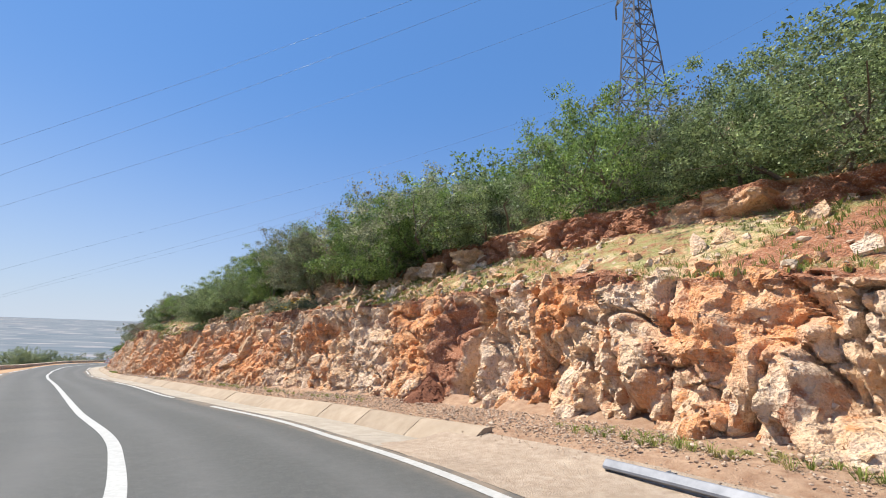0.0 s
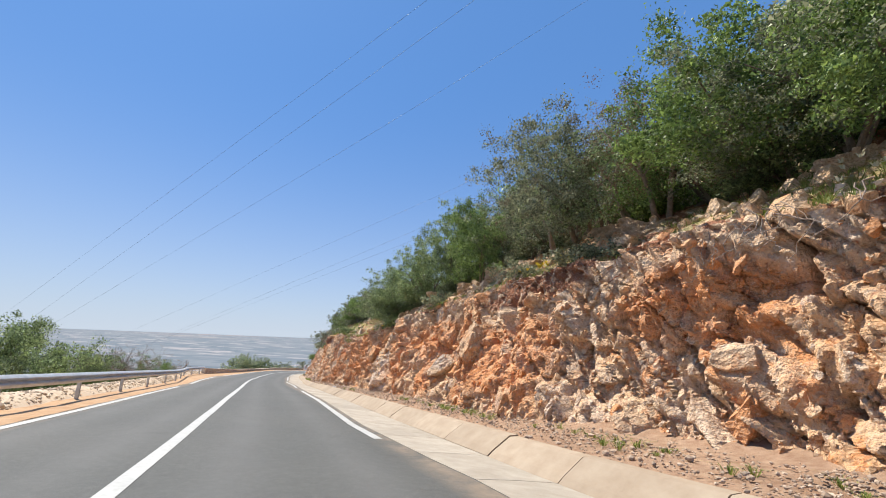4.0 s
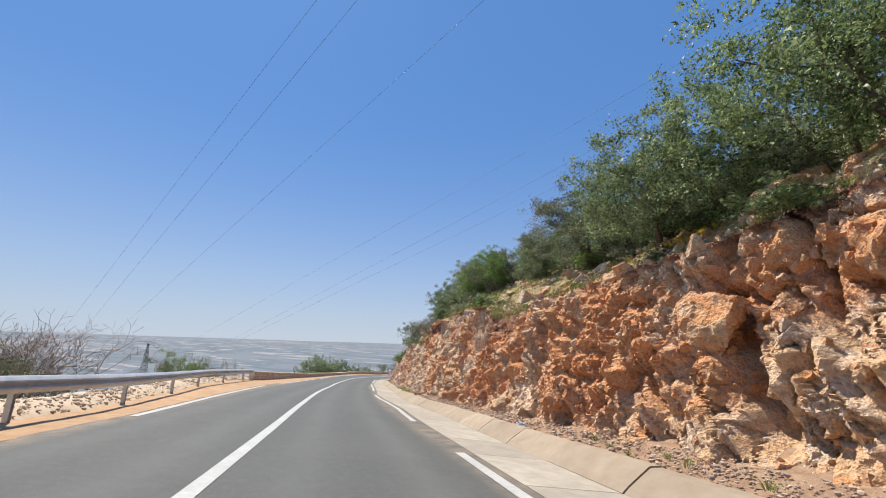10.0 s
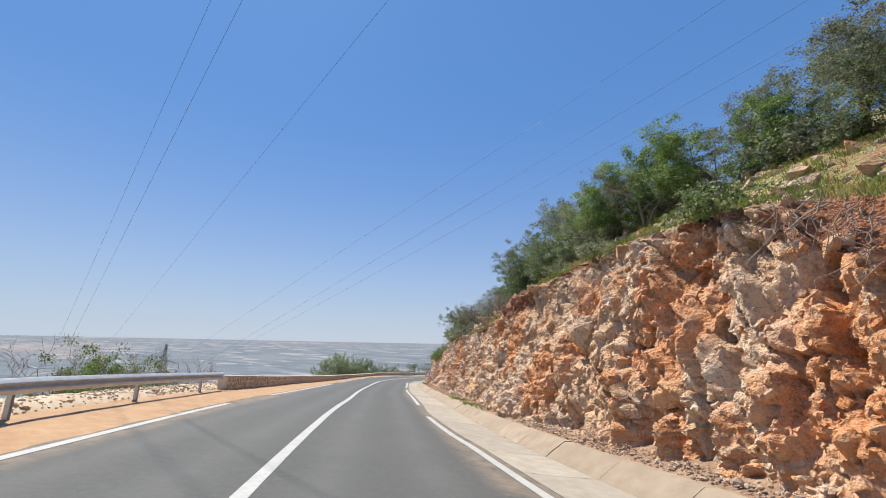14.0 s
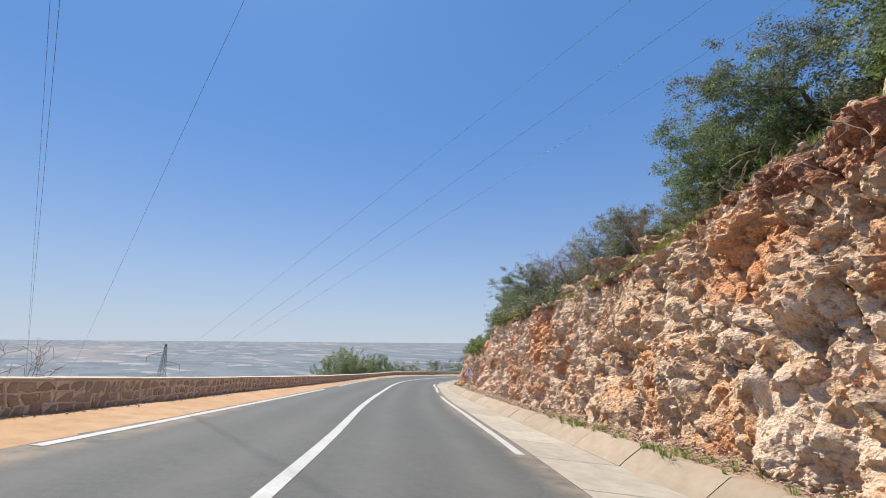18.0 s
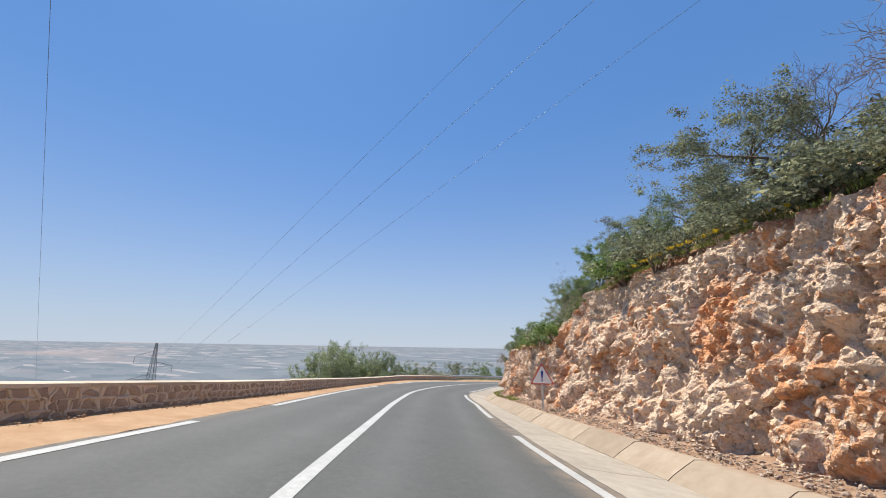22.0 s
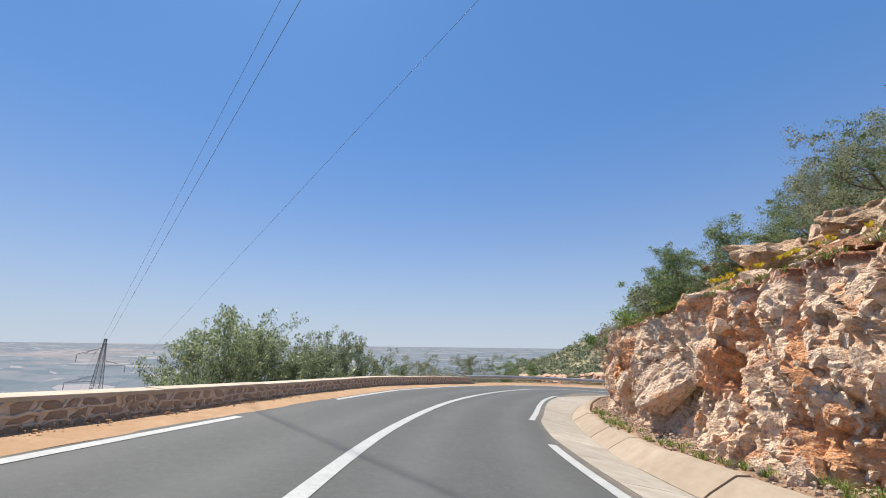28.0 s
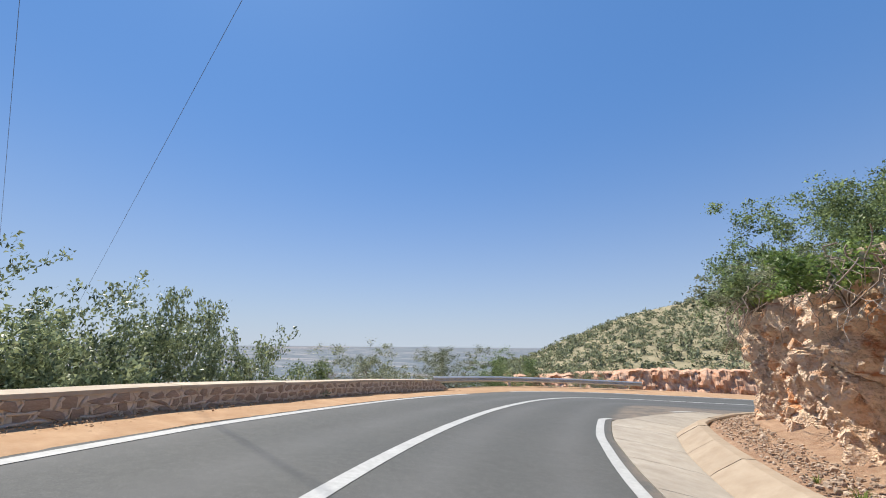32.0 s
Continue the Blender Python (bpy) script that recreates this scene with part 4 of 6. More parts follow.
# ---- stones ----
BOULDERS = [mesh_of("boulder", v * (2.3, 2.3, 1.7), f, BOULDER) for v, f in (chunk(700 + n, 12, 0.03, 0.14, 3) for n in range(7))]


def boulder(s, d, size, up=None, n=0, label="pale weathered limestone boulder on the slope", turn=0.0, stretch=(1.2, 1.0, 1.0)):
    u = float(hill_up(s, d)) if up is None else up
    m = spot(s, d, u + 0.02 * size, False, turn) @ Matrix.Diagonal((size * stretch[0] / 2, size * stretch[1] / 2, size * stretch[2] / 2, 1))
    return tagged(put("boulder", BOULDERS[n % 7], None, m), label, "boulder", "boulders on the hillside")


def stone_field(name, places, sizes, material, seed, label, category, parent=None):
    """Many small loose stones as one piece of stuff."""
    r = np.random.default_rng(seed)
    bm = bmesh.new()
    bmesh.ops.create_icosphere(bm, subdivisions=1, radius=1)
    tv = np.array([v.co[:] for v in bm.verts])
    tf = np.array([[v.index for v in f.verts] for f in bm.faces])
    bm.free()
    n, k = len(places), len(tv)
    sc = np.asarray(sizes)[:, None, None] * r.uniform(0.6, 1.25, (n, 1, 3)) * 0.5
    v = tv[None] * (1 + r.uniform(-0.28, 0.28, (n, k, 1))) * sc
    a = r.uniform(0, 2 * np.pi, n)
    c, sn = np.cos(a)[:, None], np.sin(a)[:, None]
    v = np.stack([v[:, :, 0] * c - v[:, :, 1] * sn, v[:, :, 0] * sn + v[:, :, 1] * c, v[:, :, 2] * 0.75], -1) + np.asarray(places)[:, None]
    f = (tf[None] + np.arange(n)[:, None, None] * k).reshape(-1, 3)
    return tagged(put(name, mesh_of(name, v.reshape(-1, 3), f, material), parent), label, category, kind="stuff")


r = np.random.default_rng(11)
n = 15000
ss = r.uniform(-4, 118, n)
e = r.beta(1.6, 1.6, n)
dd = along(ss, INVERT) + 0.72 + e * (along(ss, CLIFF_D) - along(ss, INVERT) - 0.45)
stone_field("scree", at(ss, dd, 0.16 + 0.12 * e, True), 0.018 + 0.16 * r.beta(1, 7, n), GRAVEL, 1, "loose pinkish stones fallen along the foot of the rock face", "scree")
bank = strip("rubble_bank", 2, 62, lambda s: [(along(s, RAIL_D) - e, u) for e, u in ((0.05, 0.0), (0.18, 0.10), (0.45, 0.24), (0.8, 0.26), (1.2, 0.10), (1.7, -0.35))], RUBBLE, 0.3, rough=0.07, salt=15)
tagged(bank, "low bank of pale broken stone behind the guard rail", "bank", kind="structure")
ss, n = r.uniform(2, 64, 5200), 5200
ee = 0.10 + 1.3 * r.beta(1.3, 2.0, n)
dd = along(ss, RAIL_D) - ee
stone_field("rubble_berm", at(ss, dd, np.interp(ee, [0.05, 0.18, 0.45, 0.8, 1.2, 1.7], [0.0, 0.10, 0.24, 0.26, 0.10, -0.35]), True), 0.035 + 0.19 * r.beta(1.1, 5, n), RUBBLE, 2, "pale broken stone rubble under the guard rail", "rubble")
ss, n = r.uniform(60, 116, 3600), 3600
dd = along(ss, WALL_D) + 0.04 + 0.55 * r.beta(1, 4, n)
stone_field("wall_foot_crumbs", at(ss, dd, 0.065, True), 0.012 + 0.08 * r.beta(1, 6, n), DIRT, 3, "crumbs of stone and earth along the foot of the wall", "rubble")
ss, n = r.uniform(0, 6.4, 900), 900
dd = r.uniform(3.6, 6.4, n)
stone_field("gravel", at(ss, dd, np.where(dd > 4.9, 0.1, -0.06), True), 0.012 + 0.06 * r.beta(1, 5, n), GRAVEL, 4, "loose gravel where the concrete channel begins", "gravel")
n = 2600
ss = r.uniform(0, 112, n)
dd = crest_d(ss) + 0.3 + 5.2 * r.beta(1.1, 1.6, n)
stone_field("slope_stones", at(ss, dd, along(ss, CREST) + along(ss, HILL) * (dd - crest_d(ss)) * np.minimum(1, 0.45 + 0.3 * (dd - crest_d(ss))) + 0.03), 0.05 + 0.35 * r.beta(1, 5, n), RUBBLE, 5, "scattered pale stones on the hillside above the cut", "stones")


def soil_fan():
    """The cone of red earth that has run out of the gully."""
    k, m = 40, 14
    a = np.linspace(0, 2 * np.pi, k, endpoint=False)
    rows = []
    for i in range(m):
        q = i / (m - 1)
        rad = 1.3 * q
        s = 9.3 + rad * np.cos(a) * 1.0
        d = 7.25 + rad * np.sin(a) * 0.9 - 0.15
        rows.append(at(s, d, 0.72 * (1 - q) ** 1.15 - 0.28 * q + 0.42 * (fractal(np.stack([s * 3.2, d * 3.2, 0 * s], 1), 5, 4) - 0.5)))
    v = np.concatenate(rows)
    i, j = np.meshgrid(np.arange(m - 1), np.arange(k), indexing="ij")
    f = np.stack([i * k + j, (i + 1) * k + j, (i + 1) * k + (j + 1) % k, i * k + (j + 1) % k], -1).reshape(-1, 4)
    tagged(put("earth_cone", mesh_of("earth_cone", v, f, RED_SOIL, True)), "heap of dark red earth spilled from a gully", "earth")


soil_fan()

n = 1500
qa, qr = r.uniform(0, 2 * np.pi, n), r.beta(1.6, 1.2, n)
ss, dd = 9.3 + 1.35 * qr * np.cos(qa), 7.1 + 1.2 * qr * np.sin(qa)
stone_field("earth_clods", at(ss, dd, 0.72 * (1 - np.minimum(qr, 1)) ** 1.15 - 0.22 * qr), 0.015 + 0.10 * r.beta(1, 5, n), RED_SOIL, 8, "crumbled clods of dark red earth on the heap", "earth")
n = 5000
ss = r.uniform(3.5, 15, n)
dd = along(ss, INVERT) + 0.68 + r.uniform(0, 1, n) * (along(ss, CLIFF_D) + 0.4 - along(ss, INVERT) - 0.68)
stone_field("verge_gravel", at(ss, dd, np.interp(dd - along(ss, INVERT), [0.6, 1.7], [0.13, 0.26]), True), 0.012 + 0.09 * r.beta(1, 6, n), GRAVEL, 9, "loose grey-pink gravel behind the channel", "gravel")


def earth_bank():
    """The second, lower bank of red earth and rock behind the grassy ledge."""
    s = np.arange(-6, 17.5, 0.07)
    nf, nt = 34, 14
    u = np.concatenate([np.linspace(0, 1, nf), np.full(nt, 1.0)])
    w = np.concatenate([np.zeros(nf), np.linspace(0.1, 2.6, nt)])
    tall = np.interp(s, [-6, 2, 9, 14, 17.5], [1.1, 1.2, 1.3, 0.9, 0.05])
    foot = np.interp(s, [-6, 4, 10, 17.5], [10.4, 10.6, 10.7, 10.6])
    low = np.interp(s, [-6, 2, 6, 12, 17.5], [3.0, 3.3, 4.2, 4.75, 4.9]) - 0.25
    S, H = np.repeat(s, nf + nt), (u[None] * (tall[:, None] + 0.3) + w[None] * 0.42).ravel()
    D = (foot[:, None] + 0.55 * u[None] + w[None]).ravel()
    P = np.stack([S, H, D], 1)
    rel = 0.35 * facets(P * (1.1, 1.2, 0.9), 150, 0.9, 0.4) + 0.16 * facets(P * (2.6, 2.4, 2.2), 250, 1.0, 0.4) + 0.07 * facets(P * (6.5, 6, 5.5), 350, 1.0, 0.3)
    p = at(S, D - 0.8 * rel, np.repeat(low, nf + nt) + H + 0.15 * rel)
    soil = np.clip((fractal(P * 0.9, 19, 3) - 0.40) / 0.12, 0, 1)
    top = np.clip(np.tile(w, len(s)) / 0.6, 0, 1)
    me = mesh_of("earth_bank", p, grid_faces(len(s), nf + nt, True), ROCK, False, {"soil": np.maximum(soil, 0.7 * top), "grass": top, "stain": 0.5 + 0 * S, "tone": 0.3 + 0.5 * fractal(P * 1.5, 29, 2)})
    tagged(put("earth_bank", me), "low bank of dark red earth and rock above a grassy ledge", "bank", kind="structure")


earth_bank()

# ---- masonry parapet ----
parapet = thing("wall_parapet", "low rubble-stone parapet with a pale coping beside the drop", "wall", kind="structure")
WALL_TOP = [(60, 0.65), (71, 0.55), (80, 0.48), (88, 0.42), (96, 0.375), (103, 0.375), (110, 0.45), (114.7, 0.46), (115.5, 0.10), (150, 0.10)]
WALL_S0, WALL_S1 = 61.5, 115.4


def wall_box(name, s0, s1, d0, d1, u0, u1, material, steps, parent):
    """A piece of wall that follows the road; depths and heights are functions of s."""
    s = np.linspace(s0, s1, steps)
    rows = []
    for v in s:
        w = along(v, WALL_D)
        rows.append(at(v, np.array([w + d0, w + d0, w - d1, w - d1]), np.array([u0(v), u1(v), u1(v), u0(v)]), True))
    p = np.concatenate(rows)
    i, j = np.meshgrid(np.arange(steps - 1) * 4, np.arange(4), indexing="ij")
    a, b = (i + j).ravel(), (i + (j + 1) % 4).ravel()
    f = np.vstack([np.stack([a, b, b + 4, a + 4], 1), [[3, 2, 1, 0], [len(p) - 4, len(p) - 3, len(p) - 2, len(p) - 1]]])
    me = mesh_of(name, p, f, material)
    bm = bmesh.new()
    bm.from_mesh(me)
    bmesh.ops.recalc_face_normals(bm, faces=bm.faces)
    bm.to_mesh(me)
    bm.free()
    return put(name, me, parent)


wall_box("core", WALL_S0, WALL_S1, 0.012, 0.28, lambda s: -0.5, lambda s: along(s, WALL_TOP) - 0.045, MORTAR, 108, parapet)
edge = WALL_S0 - 0.03
rng = random.Random(9)
while edge < WALL_S1:
    length = rng.uniform(2.2, 3.0)
    lift = rng.uniform(-0.008, 0.008)
    wall_box("coping_slab", edge, min(edge + length - 0.012, WALL_S1 + 0.03), 0.03, 0.32, lambda s: along(s, WALL_TOP) - 0.05 + lift, lambda s: along(s, WALL_TOP) + lift, COPING, 4, parapet)
    edge += length


def wall_stone_mesh(n):
    v, f = chunk(400 + n, 6, 0.05)
    span = v.max(0) - v.min(0)
    return mesh_of("stone", (v - (v.max(0) + v.min(0)) / 2) / span * (0.10, 1.04, 1.04), f, WALL_STONE)


STONES = [wall_stone_mesh(n) for n in range(12)]


def limb_mesh(name, limbs, material, sides=5, thin=0.12):
    a = np.linspace(0, 2 * np.pi, sides, endpoint=False)
    most = max(r for _, _, r, _ in limbs)
    limbs = [x for x in limbs if x[2] > thin * most]
    v, f = [], []
    for p, e, r0, r1 in limbs:
        m = (e - p).to_track_quat("Z", "Y").to_matrix()
        n = len(v) * sides
        for c, r in ((p, r0), (e, r1)):
            v.append(np.array([(c + m @ Vector((math.cos(t) * r, math.sin(t) * r, 0)))[:] for t in a]))
        for k in range(sides):
            j = (k + 1) % sides
            f.append((n + k, n + j, n + sides + j, n + sides + k))
    return mesh_of(name, np.concatenate(v), f, material, True)


def lay_stones():
    """Uneven courses on the side that faces the road: three where the wall stands high, then two."""
    q = random.Random(21)
    ridges = []
    for course in (0, 1, 2):
        s = WALL_S0 + 0.1 * course
        while s < WALL_S1 - 0.3:
            w = q.uniform(0.15, 0.38)
            top = float(along(s, WALL_TOP)) - 0.06
            low = -0.02
            if top < 0.2:
                break
            courses = 3
            if course >= courses:
                break
            step = (top - low) / courses
            wave = step * 0.16 * math.sin(s * 1.7)
            z0 = low + course * step + (wave + step * q.uniform(-0.12, 0.12) if course else 0.0)
            z1 = top if course == courses - 1 else low + (course + 1) * step + wave
            c = s + w / 2
            m = spot(c, float(along(c, WALL_D)) - 0.02, (z0 + z1) / 2, True, math.degrees(math.atan2(-(along(c + 0.5, WALL_D) - along(c - 0.5, WALL_D)), 1.0)))
            put("stone", STONES[q.randrange(12)], parapet, m @ pose(0, 0, 0, q.uniform(-12, 12), 0, 0) @ Matrix.Diagonal((1, w - 0.012, z1 - z0 - 0.006, 1)))
            # raised pointing along the joint beside the stone and, mostly, over it
            lean = q.uniform(-0.09, 0.09)
            joint = [(s + lean * (g - 0.5) + q.gauss(0, 0.010), z0 + (z1 - z0) * g) for g in (0.0, 0.35, 0.7, 1.0)]
            if course < courses - 1 and q.random() < 0.85:
                joint += [(s + w * g, z1 + q.gauss(0, 0.013)) for g in (0.3, 0.65, 1.0)]
            thick = q.uniform(0.012, 0.027)
            points = [Vector(at(a, float(along(a, WALL_D)) + 0.018, b, True)) for a, b in joint]
            widths = [thick * q.uniform(0.65, 1.3) for _ in points]
            ridges += list(zip(points, points[1:], widths, widths[1:]))
            s += w
    tagged(put("pointing", limb_mesh("pointing", ridges, MORTAR, 5, 0.0), parapet), "raised ridges of pale mortar between the stones", kind="stuff")


lay_stones()


# ---- guard rails ----
BEAM = [(0.0, 0.2697), (0.0135, 0.2653), (0.045, 0.2349), (0.072, 0.2044), (0.072, 0.1783), (0.018, 0.1436), (0.018, 0.1261), (0.072, 0.0914), (0.072, 0.0653), (0.045, 0.0348), (0.0135, 0.0043), (0.0, 0.0)]


def rail_post_mesh(height, metal):
    bm = bmesh.new()
    for x0, x1, y0, y1 in ((-0.04, 0.04, -0.036, -0.030), (-0.04, 0.04, 0.030, 0.036), (-0.004, 0.004, -0.031, 0.031)):
        box(bm, x0, x1, y0, y1, -0.4, height)
    me = bpy.data.meshes.new("post")
    bm.to_mesh(me)
    bm.free()
    me.materials.append(metal)
    return me


def bolt_mesh():
    bm = bmesh.new()
    rod(bm, (0, 0, 0), (0.02, 0, 0), 0.02, 0.014, 8)
    me = bpy.data.meshes.new("bolt")
    bm.to_mesh(me)
    bm.free()
    me.materials.append(STEEL)
    return me


BOLT = bolt_mesh()


def guard_rail(s0, s1, table, top, label, spacing=4.0, phase=0.0, side=1, low=0.0, metal=STEEL):
    """A W-beam on posts. side: which way its face looks (1: to the right)."""
    rail = thing("guard_rail", label, "guard rail", "guard rails")
    post = rail_post_mesh(top - 0.02, metal)
    s = s0
    while s < s1 - 0.05:
        e = min(s + spacing, s1)
        rows = np.linspace(s - (0.15 if s > s0 else 0), e, 7)
        prof = np.array(BEAM + [(x - 0.006, z) for x, z in reversed(BEAM)])
        k = len(prof)
        p = np.concatenate([at(v, along(v, table) + side * (0.13 + prof[:, 0]), top - low - 0.27 + prof[:, 1], True) for v in rows])
        i, j = np.meshgrid(np.arange(6) * k, np.arange(k), indexing="ij")
        a, b = (i + j).ravel(), (i + (j + 1) % k).ravel()
        put("beam", mesh_of("beam", p, np.stack([a, b, b + k, a + k], 1), metal), rail)
        s = e
    s = s0 + phase
    while s < s1:
        q = put("post", post, rail, spot(s, float(along(s, table)), -low, True))
        bm = bmesh.new()
        box(bm, 0, side * 0.13, -0.04, 0.04, top - 0.26, top - 0.06)
        part("spacer_block", bm, STEEL, q)
        put("bolt", BOLT, q, pose(side * 0.155, 0, top - 0.155, 0, 0, 0 if side > 0 else 180))
        s += spacing
    return rail


guard_rail(2.6, 61.2, RAIL_D, 0.76, "galvanised guard rail on slim posts along the dirt shoulder", 4.0, 0.9, 1, 0.0)
guard_rail(115.4, 127.4, [(110, -4.6), (122, -4.7), (150, -4.7)], 0.58, "short galvanised guard rail round the outside of the bend", 4.0, 0.6, 1, 0.0)
guard_rail(-14, 3.4, [(-20, 4.95), (3.4, 5.05)], 0.17, "low dull grey guard rail ending at the channel", 4.0, 0.8, -1, 0.0, OLD_STEEL)


# ---- warning sign ----
def warning_sign():
    s, d = 85.25, 5.40
    sign = thing("warning_sign", "triangular red-bordered warning sign with a blue exclamation mark", "road sign", m=spot(s, d, -0.22, False, -6))
    bm = bmesh.new()
    box(bm, -0.04, 0.04, -0.02, 0.02, -0.3, 1.62)
    part("post", bevelled(bm, 0.006), STEEL, sign)

    def triangle(size, depth, y):
        bm = bmesh.new()
        pts = []
        for n in range(3):
            a = math.pi / 2 + n * 2 * math.pi / 3
            for k in (-1, 0, 1):
                b = a + k * 0.5
                rr = size / math.sqrt(3) - 0.05
                pts.append((math.cos(a) * rr + math.cos(b) * 0.05, math.sin(a) * rr + math.sin(b) * 0.05))
        front = [bm.verts.new((x, y - depth, z + 1.33)) for x, z in pts]
        back = [bm.verts.new((x, y, z + 1.33)) for x, z in pts]
        bm.faces.new(front)
        bm.faces.new(list(reversed(back)))
        for n in range(len(pts)):
            m = (n + 1) % len(pts)
            bm.faces.new((front[n], back[n], back[m], front[m]))
        bmesh.ops.recalc_face_normals(bm, faces=bm.faces)
        return bm

    plate = part("plate", triangle(0.82, 0.012, -0.024), SIGN_RED, sign, "red border plate")
    part("face", triangle(0.69, 0.004, -0.037), SIGN_WHITE, plate, "white field")
    bm = bmesh.new()
    q = [bm.verts.new(c) for c in ((-0.045, -0.046, 1.55), (0.045, -0.046, 1.55), (0.022, -0.046, 1.29), (-0.022, -0.046, 1.29))]
    bm.faces.new(q)
    bmesh.ops.solidify(bm, geom=list(bm.faces), thickness=0.003)
    part("exclamation_bar", bm, SIGN_BLUE, plate, "blue bar of the mark")
    bm = bmesh.new()
    rod(bm, (0, -0.049, 1.22), (0, -0.044, 1.22), 0.035, None, 16)
    part("exclamation_dot", bm, SIGN_BLUE, plate, "blue dot of the mark")
    for z in (1.18, 1.5):
        bm = bmesh.new()
        box(bm, -0.07, 0.07, -0.024, 0.03, z - 0.02, z + 0.02)
        part("clamp", bm, STEEL, sign)


warning_sign()


# ---- power line ----
def pylon(x, y, z, height, base, arms, turn, label, bar_w=0.09):
    """A lattice tower: four legs, panels of crossed braces, and arms at given (height, reach, side) with insulators."""
    tower = thing("pylon", label, "pylon", "pylons of the power line", m=pose(x, y, z, 0, 0, turn))
    waist = height * 0.68
    tip = base * 0.42

    def half(h):
        return (base + (tip - base) * min(h / waist, 1)) / 2 * (1 if h < waist else 1 - 0.75 * (h - waist) / (height - waist))

    corners = ((-1, -1), (1, -1), (1, 1), (-1, 1))
    for cx, cy in corners:
        bm = bmesh.new()
        for h0, h1 in ((0, waist), (waist, height)):
            bar(bm, (cx * half(h0), cy * half(h0), h0), (cx * half(h1 - 1e-3), cy * half(h1 - 1e-3), h1), bar_w * 1.5)
        part("leg", bm, DARK_STEEL, tower)
    h = 0.0
    while h < height - 1.0:
        g = min(h + max(2 * half(h) * 0.85, 1.1), height)
        for n in range(4):
            (ax, ay), (bx, by) = corners[n], corners[(n + 1) % 4]
            a0, b0 = (ax * half(h), ay * half(h), h), (bx * half(h), by * half(h), h)
            a1, b1 = (ax * half(g), ay * half(g), g), (bx * half(g), by * half(g), g)
            for p, q in ((a0, b1), (b0, a1), (a1, b1)):
                part("brace", bar(bmesh.new(), p, q, bar_w * 0.8), DARK_STEEL, tower)
        h = g
    for ah, reach, side in arms:
        bm = bmesh.new()
        w = half(ah)
        tipp = (side * reach, 0, ah)
        for cy in (-1, 1):
            bar(bm, (side * w, cy * w, ah), tipp, bar_w)
            bar(bm, (side * w, cy * w, ah + 1.3), tipp, bar_w)
            for t in (0.33, 0.66):
                p = Vector((side * w, cy * w, ah)).lerp(Vector(tipp), t)
                bar(bm, p, Vector((side * w, cy * w, ah + 1.3)).lerp(Vector(tipp), t - 0.2), bar_w * 0.6)
        arm = part("crossarm", bm, DARK_STEEL, tower)
        bm = bmesh.new()
        for n in range(7):
            rod(bm, (tipp[0], 0, ah - 0.25 - 0.24 * n), (tipp[0], 0, ah - 0.37 - 0.24 * n), 0.13, 0.05, 8)
        rod(bm, tipp, (tipp[0], 0, ah - 1.9), 0.03)
        part("insulator", bm, DARK_STEEL, arm)
    return tower


pylon(-192.0, 102.4, -34.5, 26.6, 3.6, ((23.0, 5.0, -1), (20.0, 5.2, 1), (16.6, 6.2, -1)), 98, "dark lattice power pylon standing below the road", 0.055)
pylon(-262.0, 82.0, -58.0, 25.0, 5.2, ((20.5, 4.6, -1), (17.0, 4.6, 1), (13.0, 4.8, -1)), 98, "dark lattice power pylon far down the slope", 0.06)
pylon(15.2, 47.6, 17.5, 27.0, 3.9, ((22.5, 3.8, -1), (20.0, 3.8, 1), (17.6, 4.0, -1)), 98, "tall lattice power pylon above the trees", 0.09)


def wire(ends, radius=0.011):
    cu = bpy.data.curves.new("power_cable", "CURVE")
    cu.dimensions, cu.bevel_depth, cu.bevel_resolution = "3D", radius, 1
    p = spline(ends, 12)
    sp = cu.splines.new("POLY")
    sp.points.add(len(p) - 1)
    sp.points.foreach_set("co", np.hstack([p, np.ones((len(p), 1))]).ravel())
    cu.materials.append(WIRE)
    tagged(new("power_cable", cu), "thin dark overhead power cable", "cable", "power cables")


for (xa, ya, za), (xb, yb, zb), lift in (((-30, 46.1, 23.5), (-180, 70.4, -16.0), 4), ((-30, 46.9, 20.9), (-180, 71.0, -22.4), 3), ((-30, 54.3, 21.7), (-180, 77.4, -18.1), 4),
                                         ((-30, 75.7, 22.2), (-180, 97.4, -15.3), 4), ((-30, 75.3, 17.8), (-180, 95.9, -22.5), 3), ((-30, 83.0, 19.5), (-180, 103.4, -18.7), 4)):
    a, b = np.array((xa, ya, za)), np.array((xb, yb, zb))
    wire([a + (a - b) * 0.62 + (0, 0, 14), a + (a - b) * 0.40 + (0, 0, lift), a + (a - b) * 0.2 + (0, 0, lift * 0.25), a, a + (b - a) * 0.33, a + (b - a) * 0.66, b + (0, 0, 0.5), b + (b - a) * 0.45 + (0, 0, 4)])


